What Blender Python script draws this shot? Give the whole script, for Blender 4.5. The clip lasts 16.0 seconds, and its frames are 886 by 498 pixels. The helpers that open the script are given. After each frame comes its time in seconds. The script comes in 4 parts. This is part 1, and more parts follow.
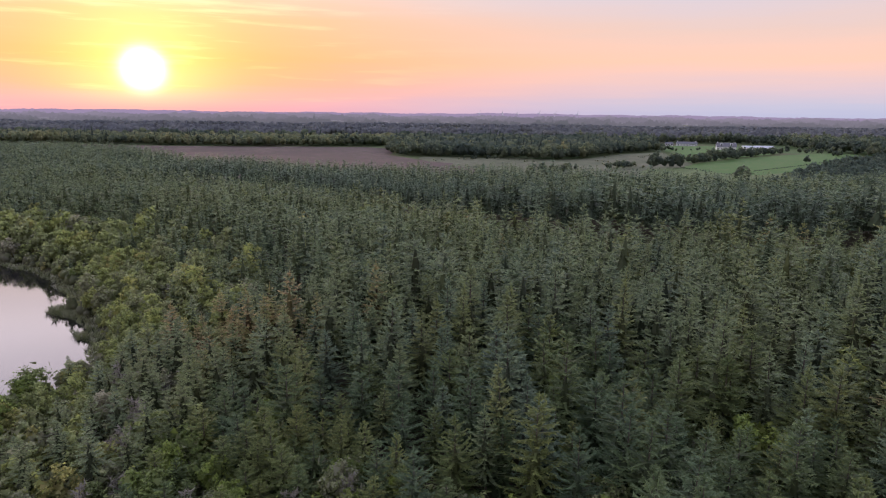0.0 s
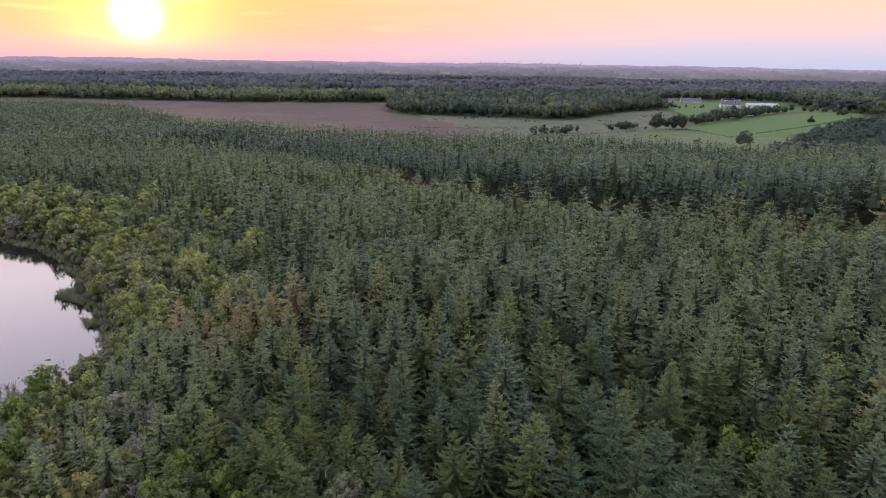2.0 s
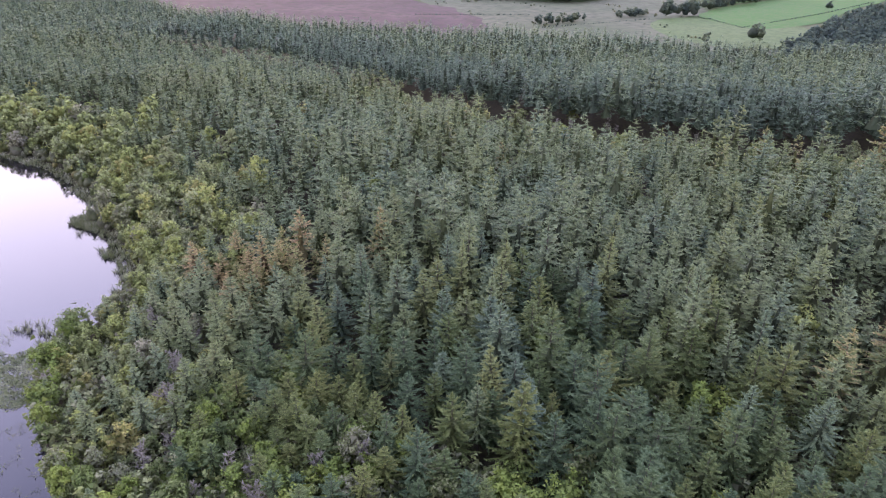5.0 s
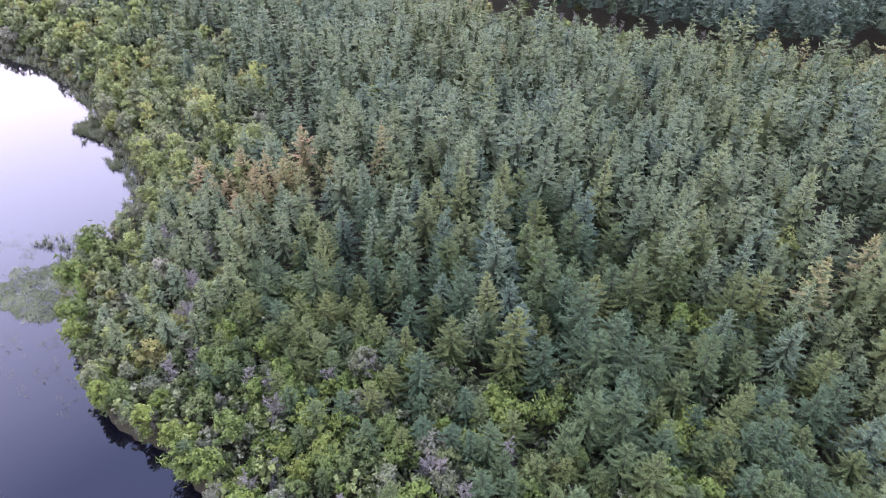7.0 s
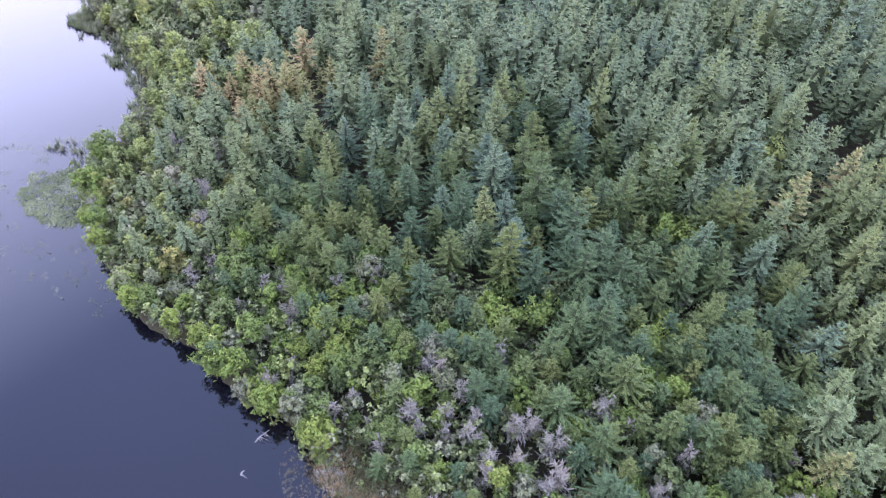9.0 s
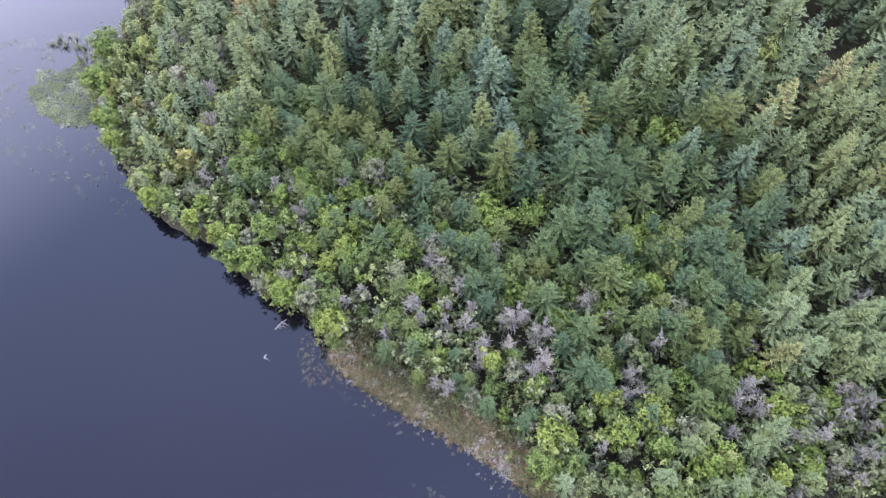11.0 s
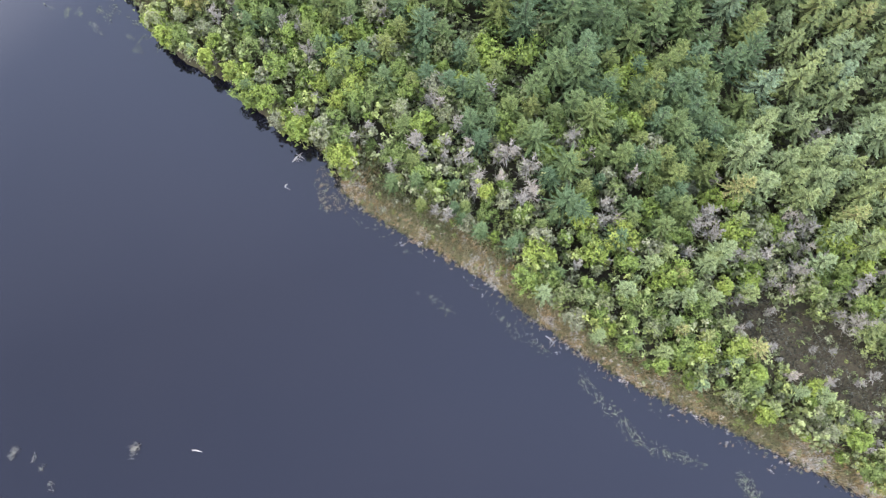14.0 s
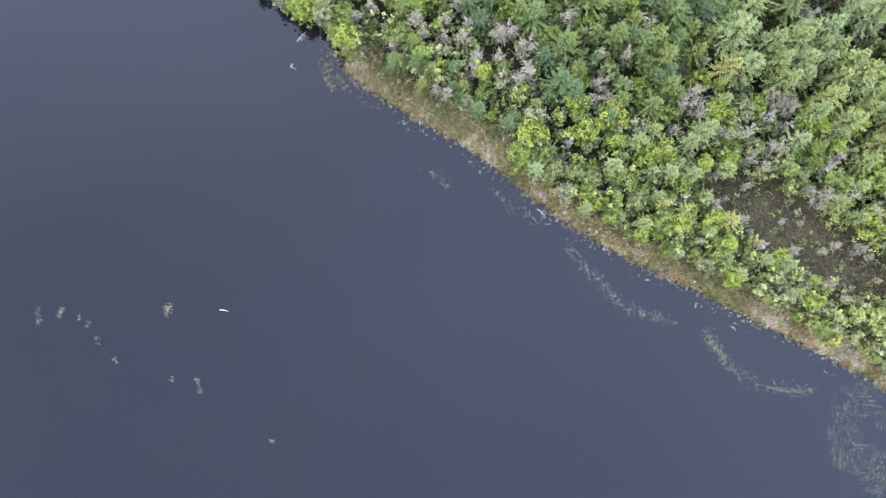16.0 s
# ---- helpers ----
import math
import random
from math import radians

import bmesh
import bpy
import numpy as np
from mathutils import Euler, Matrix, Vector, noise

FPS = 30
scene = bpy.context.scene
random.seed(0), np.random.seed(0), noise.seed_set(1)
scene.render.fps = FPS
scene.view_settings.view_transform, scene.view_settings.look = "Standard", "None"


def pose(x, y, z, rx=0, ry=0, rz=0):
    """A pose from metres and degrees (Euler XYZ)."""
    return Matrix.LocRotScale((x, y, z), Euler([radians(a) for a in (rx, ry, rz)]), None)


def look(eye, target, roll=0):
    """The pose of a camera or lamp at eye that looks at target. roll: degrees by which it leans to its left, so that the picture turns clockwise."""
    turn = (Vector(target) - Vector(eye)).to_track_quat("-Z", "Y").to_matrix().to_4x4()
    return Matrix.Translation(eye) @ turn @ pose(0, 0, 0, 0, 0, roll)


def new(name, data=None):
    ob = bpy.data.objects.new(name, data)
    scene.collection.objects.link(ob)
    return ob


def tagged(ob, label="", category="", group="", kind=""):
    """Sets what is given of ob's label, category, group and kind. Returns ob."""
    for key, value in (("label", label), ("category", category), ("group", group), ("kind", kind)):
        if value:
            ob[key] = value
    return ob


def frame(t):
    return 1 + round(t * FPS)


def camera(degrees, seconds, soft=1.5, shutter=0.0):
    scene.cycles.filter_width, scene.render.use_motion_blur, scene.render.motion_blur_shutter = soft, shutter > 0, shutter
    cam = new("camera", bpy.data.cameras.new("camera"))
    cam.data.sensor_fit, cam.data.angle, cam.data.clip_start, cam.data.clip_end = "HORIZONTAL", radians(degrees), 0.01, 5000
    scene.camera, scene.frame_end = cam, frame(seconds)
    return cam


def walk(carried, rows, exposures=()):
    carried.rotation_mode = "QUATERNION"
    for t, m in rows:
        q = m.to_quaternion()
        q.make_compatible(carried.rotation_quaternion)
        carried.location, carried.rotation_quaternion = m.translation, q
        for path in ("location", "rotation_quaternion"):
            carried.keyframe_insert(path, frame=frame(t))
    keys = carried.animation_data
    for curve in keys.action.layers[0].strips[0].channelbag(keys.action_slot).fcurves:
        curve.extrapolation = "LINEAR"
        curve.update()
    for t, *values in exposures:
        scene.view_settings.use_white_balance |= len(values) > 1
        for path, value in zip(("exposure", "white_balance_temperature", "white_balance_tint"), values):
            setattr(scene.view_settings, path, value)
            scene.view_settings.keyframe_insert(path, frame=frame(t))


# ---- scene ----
cam = camera(68.5, 16.0, soft=1.15)
METRES, EYE, TILT, LEAN, TURN = 60.0, 40.5, -11.8, -0.6, 0.0
ROWS = [
    (0.0, 0.0, 0.0, 0.0, 0.0, 0.0, -0.0),
    (0.5, -0.0004, -0.0076, 0.0301, -0.0, -0.42, -0.07),
    (1.0, -0.0007, -0.0149, 0.0602, 0.01, -1.48, -0.13),
    (1.5, -0.0009, -0.0222, 0.091, 0.02, -2.86, -0.19),
    (2.0, -0.0011, -0.029, 0.1218, 0.03, -4.28, -0.25),
    (2.5, -0.0013, -0.0356, 0.1526, 0.03, -5.78, -0.3),
    (3.0, -0.0013, -0.0426, 0.1836, 0.04, -7.29, -0.35),
    (3.5, -0.0015, -0.0497, 0.2148, 0.05, -8.9, -0.4),
    (6.0, -0.0014, -0.0847, 0.3715, 0.17, -20.01, -0.61),
    (6.5, -0.0019, -0.0912, 0.4026, 0.18, -22.84, -0.65),
    (7.0, -0.0019, -0.0977, 0.4336, 0.21, -25.7, -0.68),
    (7.5, -0.0021, -0.1042, 0.4651, 0.23, -28.57, -0.71),
    (8.0, -0.0021, -0.111, 0.4959, 0.25, -31.41, -0.73),
    (8.5, -0.0021, -0.1176, 0.527, 0.27, -34.26, -0.74),
    (9.0, -0.0027, -0.1245, 0.558, 0.28, -37.1, -0.78),
    (11.5, -0.0054, -0.1645, 0.7063, 0.3, -51.08, -0.91),
    (12.0, -0.0059, -0.173, 0.7353, 0.31, -53.85, -0.92),
    (12.5, -0.0076, -0.1818, 0.7647, 0.3, -56.62, -0.97),
    (13.0, -0.0076, -0.1914, 0.7931, 0.33, -59.34, -0.97),
    (13.5, -0.0075, -0.2019, 0.8216, 0.35, -62.05, -0.96),
    (14.0, -0.007, -0.2121, 0.8502, 0.39, -64.77, -0.95),
    (14.5, -0.0072, -0.2227, 0.8787, 0.39, -67.48, -0.95),
    (15.0, -0.0072, -0.2343, 0.9071, 0.41, -70.18, -0.95),
    (15.5, -0.0072, -0.2455, 0.9357, 0.42, -72.9, -0.94),
    (16.0, -0.0076, -0.2553, 0.9652, 0.42, -75.68, -0.94),
]
EXPOSURES = [(0.0, 0.18, 6150, 19), (1.5, 0.33, 6150, 19), (3.0, 0.58, 6000, 20), (3.7, 0.85, 5800, 24), (6.0, 1.56, 5650, 28), (9.0, 1.92, 5350, 20),
             (12.5, 2.16, 6100, 9), (16.0, 2.42, 6450, 0)]
walk(cam, [(t, pose(0, 0, EYE, TILT, LEAN, TURN) @ pose(METRES * x, METRES * y, METRES * z, 90 + pitch, roll, yaw)) for t, x, y, z, yaw, pitch, roll in ROWS],
     exposures=EXPOSURES)

# ---- world, sun and exposure ----
SUN_DIR = Vector((-0.4067, 0.9119, 0.0545)).normalized()
SUN_ELEV = math.asin(SUN_DIR.z)
SUN_AZ = math.atan2(SUN_DIR.x, SUN_DIR.y)


def link(tree, a, b):
    tree.links.new(a, b)


def math_node(tree, op, a, b=None, clamp=False):
    n = tree.nodes.new("ShaderNodeMath")
    n.operation, n.use_clamp = op, clamp
    for i, v in enumerate((a, b)):
        if v is None:
            continue
        if isinstance(v, (int, float)):
            n.inputs[i].default_value = v
        else:
            link(tree, v, n.inputs[i])
    return n.outputs[0]


def ramp_node(tree, fac, stops, smooth=False):
    n = tree.nodes.new("ShaderNodeValToRGB")
    el = n.color_ramp.elements
    while len(el) < len(stops):
        el.new(0.5)
    for e, (p, c) in zip(el, stops):
        e.position, e.color = p, (c[0], c[1], c[2], 1)
    if smooth:
        n.color_ramp.interpolation = "EASE"
    if fac is not None:
        link(tree, fac, n.inputs[0])
    return n.outputs[0]


def mix_node(tree, fac, a, b, mode="MIX"):
    n = tree.nodes.new("ShaderNodeMix")
    n.data_type, n.blend_type = "RGBA", mode
    for sock, v in ((n.inputs[0], fac), (n.inputs[6], a), (n.inputs[7], b)):
        if isinstance(v, (int, float)):
            sock.default_value = v
        elif isinstance(v, tuple):
            sock.default_value = (*v, 1)
        else:
            link(tree, v, sock)
    return n.outputs[2]


def noise_node(tree, vec, scale, detail=4.0, rough=0.55):
    n = tree.nodes.new("ShaderNodeTexNoise")
    n.inputs["Scale"].default_value = scale
    n.inputs["Detail"].default_value = detail
    n.inputs["Roughness"].default_value = rough
    if vec is not None:
        link(tree, vec, n.inputs["Vector"])
    return n.outputs[0]


def build_world():
    world = bpy.data.worlds.new("dusk_sky")
    scene.world = world
    world.use_nodes = True
    t = world.node_tree
    t.nodes.clear()
    out = t.nodes.new("ShaderNodeOutputWorld")
    sky = t.nodes.new("ShaderNodeTexSky")
    sky.sky_type, sky.sun_disc = "NISHITA", False
    sky.sun_elevation, sky.sun_rotation = SUN_ELEV, SUN_AZ
    sky.dust_density, sky.air_density = 2.0, 1.0
    bg_sky = t.nodes.new("ShaderNodeBackground")
    bg_sky.inputs[1].default_value = 0.008
    link(t, sky.outputs[0], bg_sky.inputs[0])

    coord = t.nodes.new("ShaderNodeTexCoord").outputs["Generated"]
    norm = t.nodes.new("ShaderNodeVectorMath")
    norm.operation = "NORMALIZE"
    link(t, coord, norm.inputs[0])
    direction = norm.outputs[0]
    sep = t.nodes.new("ShaderNodeSeparateXYZ")
    link(t, direction, sep.inputs[0])
    up = sep.outputs[2]
    dot = t.nodes.new("ShaderNodeVectorMath")
    dot.operation = "DOT_PRODUCT"
    link(t, direction, dot.inputs[0])
    dot.inputs[1].default_value = SUN_DIR
    near_sun = math_node(t, "MAXIMUM", dot.outputs["Value"], 0.0)

    # thin streaks of cloud
    stretch = t.nodes.new("ShaderNodeMapping")
    stretch.inputs["Scale"].default_value = (3.0, 3.0, 46.0)
    link(t, direction, stretch.inputs[0])
    cloud = noise_node(t, stretch.outputs[0], 1.6, 5.0)
    wobble = math_node(t, "MULTIPLY", math_node(t, "SUBTRACT", cloud, 0.5), 0.05)
    height = math_node(t, "ADD", up, math_node(t, "MULTIPLY", wobble, 0.5))
    away = ramp_node(t, height, [
        (0.0, (0.47, 0.49, 0.60)), (0.012, (0.52, 0.52, 0.60)), (0.035, (0.68, 0.54, 0.54)), (0.075, (0.93, 0.57, 0.40)),
        (0.115, (0.76, 0.56, 0.46)), (0.17, (0.60, 0.58, 0.63)), (0.28, (2.05, 1.88, 1.95)),
        (0.50, (1.60, 1.56, 1.86)), (0.75, (0.31, 0.355, 0.525)), (1.0, (0.262, 0.293, 0.432))])
    toward = ramp_node(t, height, [
        (0.0, (0.80, 0.36, 0.38)), (0.014, (0.84, 0.38, 0.36)), (0.035, (0.96, 0.38, 0.22)), (0.07, (0.99, 0.42, 0.15)),
        (0.125, (0.96, 0.50, 0.22)), (0.18, (0.88, 0.64, 0.46)), (0.28, (2.35, 2.02, 1.95)),
        (0.50, (1.75, 1.65, 1.86)), (0.75, (0.31, 0.355, 0.525)), (1.0, (0.262, 0.293, 0.432))])
    side = math_node(t, "POWER", near_sun, 9.0)
    col = mix_node(t, side, away, toward)
    # the sky behind, away from the sun, is dimmer
    dim = ramp_node(t, math_node(t, "ADD", math_node(t, "MULTIPLY", dot.outputs["Value"], 0.5), 0.5),
                    [(0.20, (0.48, 0.50, 0.54)), (0.52, (0.86, 0.88, 0.91)), (0.68, (1.0, 1.0, 1.0))])
    col = mix_node(t, 1.0, col, dim, "MULTIPLY")
    # unseen upper sky brightened on the sun's side, to suit the lake's reflection
    high = math_node(t, "MULTIPLY", math_node(t, "SUBTRACT", up, 0.60), 5.0, clamp=True)
    facing = math_node(t, "MULTIPLY", math_node(t, "SUBTRACT", dot.outputs["Value"], 0.3), 2.5, clamp=True)
    lift = math_node(t, "ADD", math_node(t, "MULTIPLY", math_node(t, "MULTIPLY", high, facing), 0.7), 1.0)
    # and a little deeper in tone towards the west overhead
    lift = math_node(t, "MULTIPLY", lift, math_node(t, "ADD", math_node(t, "MULTIPLY", math_node(t, "MULTIPLY", sep.outputs[0], high), 0.65), 1.0))
    scaled = t.nodes.new("ShaderNodeVectorMath")
    scaled.operation = "SCALE"
    link(t, col, scaled.inputs[0])
    link(t, lift, scaled.inputs["Scale"])
    col = scaled.outputs[0]
    # glow round the sun and the sun itself
    glow_wide = math_node(t, "POWER", near_sun, 90.0)
    glow_near = math_node(t, "POWER", near_sun, 300.0)
    core = math_node(t, "POWER", near_sun, 5200.0)
    streak = math_node(t, "MULTIPLY", math_node(t, "MULTIPLY", math_node(t, "SUBTRACT", cloud, 0.55), 7.0, clamp=True),
                       math_node(t, "POWER", near_sun, 28.0))
    above = math_node(t, "MULTIPLY", math_node(t, "ADD", up, 0.002), 28.0, clamp=True)

    def lit(factor, rgb):
        n = t.nodes.new("ShaderNodeVectorMath")
        n.operation = "SCALE"
        n.inputs[0].default_value = rgb
        link(t, math_node(t, "MULTIPLY", factor, above), n.inputs["Scale"])
        return n.outputs[0]

    for f, rgb in ((glow_wide, (0.08, 0.06, 0.0)), (glow_near, (0.42, 0.36, 0.06)), (core, (4.2, 4.2, 3.7)), (streak, (0.35, 0.28, 0.10))):
        col = mix_node(t, 1.0, col, lit(f, rgb), "ADD")
    bg = t.nodes.new("ShaderNodeBackground")
    bg.inputs[1].default_value = 1.0
    link(t, col, bg.inputs[0])
    both = t.nodes.new("ShaderNodeAddShader")
    link(t, bg.outputs[0], both.inputs[0])
    link(t, bg_sky.outputs[0], both.inputs[1])
    link(t, both.outputs[0], out.inputs[0])


build_world()
sun = new("sun", bpy.data.lights.new("sun", "SUN"))
sun.data.energy, sun.data.angle, sun.data.color = 0.9, radians(4.0), (1.0, 0.66, 0.40)
sun.matrix_world = look(SUN_DIR * 300, (0, 0, 0))

# ---- materials ----


def material(name):
    m = bpy.data.materials.new(name)
    m.use_nodes = True
    t = m.node_tree
    return m, t, t.nodes["Principled BSDF"], t.nodes["Material Output"]


def attribute(t, name):
    n = t.nodes.new("ShaderNodeAttribute")
    n.attribute_name = name
    return n


def foliage(name, stops, tip_gain=1.5, single=False, clear=0.15, rough=0.7, inner=0.35, crest=0.0):
    """Leaves or needles. single: one object a tree, tinted by its own random number; else by the tint stored with each tree."""
    m, t, bsdf, out = material(name)
    if single:
        tint = math_node(t, "MULTIPLY", t.nodes.new("ShaderNodeObjectInfo").outputs["Random"], 0.8)
    else:
        tint = attribute(t, "tint").outputs["Fac"]
    island = t.nodes.new("ShaderNodeNewGeometry").outputs["Random Per Island"]
    f = math_node(t, "ADD", tint, math_node(t, "MULTIPLY", math_node(t, "SUBTRACT", island, 0.5), 0.22), clamp=True)
    col = ramp_node(t, f, stops)
    # tips paled as new growth and skylight; inner foliage darkened as shaded gaps
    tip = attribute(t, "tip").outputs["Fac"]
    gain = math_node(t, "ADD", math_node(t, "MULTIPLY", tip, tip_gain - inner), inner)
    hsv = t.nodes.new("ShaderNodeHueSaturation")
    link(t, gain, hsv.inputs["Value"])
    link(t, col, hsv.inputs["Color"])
    geo = t.nodes.new("ShaderNodeNewGeometry").outputs["Position"]
    n = noise_node(t, geo, 1.4, 3.0)
    col = mix_node(t, math_node(t, "MULTIPLY", n, 0.25), hsv.outputs[0], (0.055, 0.06, 0.03))
    if crest:                                     # fresh growth at the ends of the twigs
        col = mix_node(t, math_node(t, "MULTIPLY", math_node(t, "POWER", tip, 3.0), crest), col, (0.34, 0.37, 0.25))
    link(t, col, bsdf.inputs["Base Color"])
    bsdf.inputs["Roughness"].default_value = rough
    bsdf.inputs["Specular IOR Level"].default_value = 0.3
    leaf = t.nodes.new("ShaderNodeBsdfTranslucent")
    link(t, col, leaf.inputs["Color"])
    mix = t.nodes.new("ShaderNodeMixShader")
    mix.inputs[0].default_value = clear
    link(t, bsdf.outputs[0], mix.inputs[1])
    link(t, leaf.outputs[0], mix.inputs[2])
    link(t, mix.outputs[0], out.inputs["Surface"])
    return m


def rough_surface(name, a, b, c, scale, fine, rough=0.9, bump=0.3):
    """Two scales of noise over three colours, with relief."""
    m, t, bsdf, out = material(name)
    pos = t.nodes.new("ShaderNodeNewGeometry").outputs["Position"]
    big = noise_node(t, pos, scale, 5.0, 0.6)
    small = noise_node(t, pos, fine, 4.0, 0.65)
    col = ramp_node(t, big, [(0.32, a), (0.68, b)])
    col = mix_node(t, ramp_node(t, small, [(0.42, (0, 0, 0)), (0.66, (1, 1, 1))]), col, c)
    link(t, col, bsdf.inputs["Base Color"])
    bsdf.inputs["Roughness"].default_value = rough
    bsdf.inputs["Specular IOR Level"].default_value = 0.2
    b_node = t.nodes.new("ShaderNodeBump")
    b_node.inputs["Strength"].default_value = bump
    link(t, small, b_node.inputs["Height"])
    link(t, b_node.outputs[0], bsdf.inputs["Normal"])
    return m


SPRUCE = [(0.0, (0.072, 0.104, 0.062)), (0.18, (0.104, 0.144, 0.076)), (0.35, (0.136, 0.170, 0.076)), (0.62, (0.120, 0.146, 0.052)),
          (0.84, (0.155, 0.172, 0.047)), (0.93, (0.25, 0.20, 0.08)), (1.0, (0.29, 0.20, 0.09))]
YOUNG = [(0.0, (0.088, 0.140, 0.062)), (0.25, (0.108, 0.158, 0.056)), (0.5, (0.134, 0.178, 0.050)), (0.75, (0.172, 0.202, 0.047)), (1.0, (0.220, 0.215, 0.058))]
BROAD = [(0.0, (0.225, 0.225, 0.14)), (0.12, (0.20, 0.212, 0.100)), (0.24, (0.150, 0.184, 0.060)), (0.45, (0.155, 0.205, 0.050)), (0.62, (0.185, 0.240, 0.045)), (0.82, (0.225, 0.265, 0.052)), (1.0, (0.265, 0.250, 0.068))]
WILLOW = [(0.0, (0.235, 0.222, 0.150)), (0.25, (0.205, 0.215, 0.108)), (0.55, (0.200, 0.230, 0.084)), (0.8, (0.235, 0.260, 0.074)), (1.0, (0.29, 0.265, 0.092))]
# far greens lightened and blued to stand for haze, the farthest most
HAZY_FARWOOD = [(0.0, (0.10, 0.145, 0.115)), (0.35, (0.17, 0.215, 0.14)), (0.7, (0.27, 0.31, 0.16)), (1.0, (0.38, 0.37, 0.18))]
HAZE_PALED_WOOD = [(0.0, (0.20, 0.215, 0.235)), (0.5, (0.27, 0.285, 0.28)), (1.0, (0.36, 0.355, 0.31))]
DEAD = [(0.0, (0.29, 0.265, 0.205)), (0.6, (0.38, 0.345, 0.28)), (1.0, (0.39, 0.315, 0.235))]
SEDGE = [(0.0, (0.26, 0.25, 0.11)), (0.35, (0.42, 0.35, 0.19)), (0.65, (0.54, 0.35, 0.15)), (0.82, (0.60, 0.48, 0.31)), (1.0, (0.78, 0.73, 0.64))]
MARSH = [(0.0, (0.16, 0.185, 0.075)), (0.4, (0.26, 0.28, 0.12)), (1.0, (0.46, 0.45, 0.31))]
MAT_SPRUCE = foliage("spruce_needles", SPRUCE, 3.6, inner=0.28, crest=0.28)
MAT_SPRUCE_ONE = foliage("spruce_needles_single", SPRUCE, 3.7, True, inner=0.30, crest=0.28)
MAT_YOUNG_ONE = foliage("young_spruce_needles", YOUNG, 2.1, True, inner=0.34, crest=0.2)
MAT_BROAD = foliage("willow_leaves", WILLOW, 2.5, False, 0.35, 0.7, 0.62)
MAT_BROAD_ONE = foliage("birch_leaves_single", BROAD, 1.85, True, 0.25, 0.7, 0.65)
MAT_FAR = foliage("hazy_far_leaves", HAZY_FARWOOD, 1.45, False, 0.55, 0.8, 0.6)
MAT_HAZE_PALED = foliage("haze_paled_leaves", HAZE_PALED_WOOD, 1.4, False, 0.55, 0.8, 0.7)
MAT_DEAD_ONE = foliage("bare_twigs_single", DEAD, 1.25, True, 0.0, 0.9, 0.75)
MAT_HEATHER = foliage("heather_tufts", [(0.0, (0.09, 0.08, 0.05)), (0.6, (0.15, 0.13, 0.08)), (1.0, (0.36, 0.34, 0.25))], 1.3, False, 0.1, 0.9)
MAT_SEDGE = foliage("dry_sedge", SEDGE, 1.3, False, 0.2, 0.8, 0.5)
MAT_MARSH = foliage("marsh_plants", MARSH, 1.3, False, 0.2, 0.8, 0.8)
MAT_MARSH_ONE = foliage("marsh_plants_single", [(0.0, (0.30, 0.30, 0.22)), (1.0, (0.46, 0.45, 0.38))], 1.2, True, 0.1, 0.8)
MAT_BARK = rough_surface("bark", (0.10, 0.075, 0.055), (0.17, 0.14, 0.11), (0.06, 0.05, 0.04), 0.8, 9.0)
MAT_WOOD = rough_surface("bleached_wood", (0.28, 0.26, 0.23), (0.38, 0.35, 0.31), (0.20, 0.18, 0.16), 2.0, 14.0)
MAT_SOIL = rough_surface("forest_floor", (0.045, 0.036, 0.026), (0.075, 0.060, 0.036), (0.085, 0.085, 0.035), 0.12, 1.3)
MAT_HEATH = rough_surface("heather_bog", (0.10, 0.065, 0.060), (0.16, 0.11, 0.09), (0.085, 0.075, 0.045), 0.02, 0.2)
MAT_ROUGH = rough_surface("rough_grass", (0.12, 0.145, 0.065), (0.19, 0.185, 0.11), (0.10, 0.11, 0.055), 0.018, 0.16)
MAT_FIELD = rough_surface("mown_meadow", (0.075, 0.175, 0.035), (0.105, 0.20, 0.042), (0.13, 0.19, 0.055), 0.02, 0.3)
MAT_PADDOCK = rough_surface("grazed_grass", (0.13, 0.19, 0.06), (0.17, 0.21, 0.08), (0.11, 0.15, 0.05), 0.025, 0.3)
MAT_MOOR = rough_surface("peat_clearing", (0.060, 0.044, 0.027), (0.092, 0.070, 0.042), (0.12, 0.105, 0.055), 0.25, 2.2)
MAT_BANK = rough_surface("straw_bank", (0.11, 0.12, 0.055), (0.24, 0.17, 0.085), (0.30, 0.26, 0.18), 0.25, 2.6)
MAT_WHITE = rough_surface("white_render", (0.78, 0.77, 0.74), (0.82, 0.81, 0.79), (0.70, 0.69, 0.66), 0.4, 3.0, 0.8, 0.1)
MAT_ROOF = rough_surface("grey_roof", (0.20, 0.20, 0.21), (0.27, 0.27, 0.28), (0.17, 0.17, 0.18), 0.5, 5.0, 0.7)
MAT_SHEET = rough_surface("pale_roof_sheet", (0.62, 0.64, 0.66), (0.70, 0.71, 0.73), (0.55, 0.55, 0.56), 0.5, 5.0, 0.5)
MAT_DARK = rough_surface("window_dark", (0.03, 0.035, 0.04), (0.05, 0.055, 0.06), (0.04, 0.04, 0.05), 1.0, 4.0, 0.15, 0.0)
MAT_STEEL = rough_surface("painted_steel", (0.62, 0.62, 0.64), (0.68, 0.68, 0.70), (0.58, 0.58, 0.6), 0.5, 4.0, 0.5, 0.0)


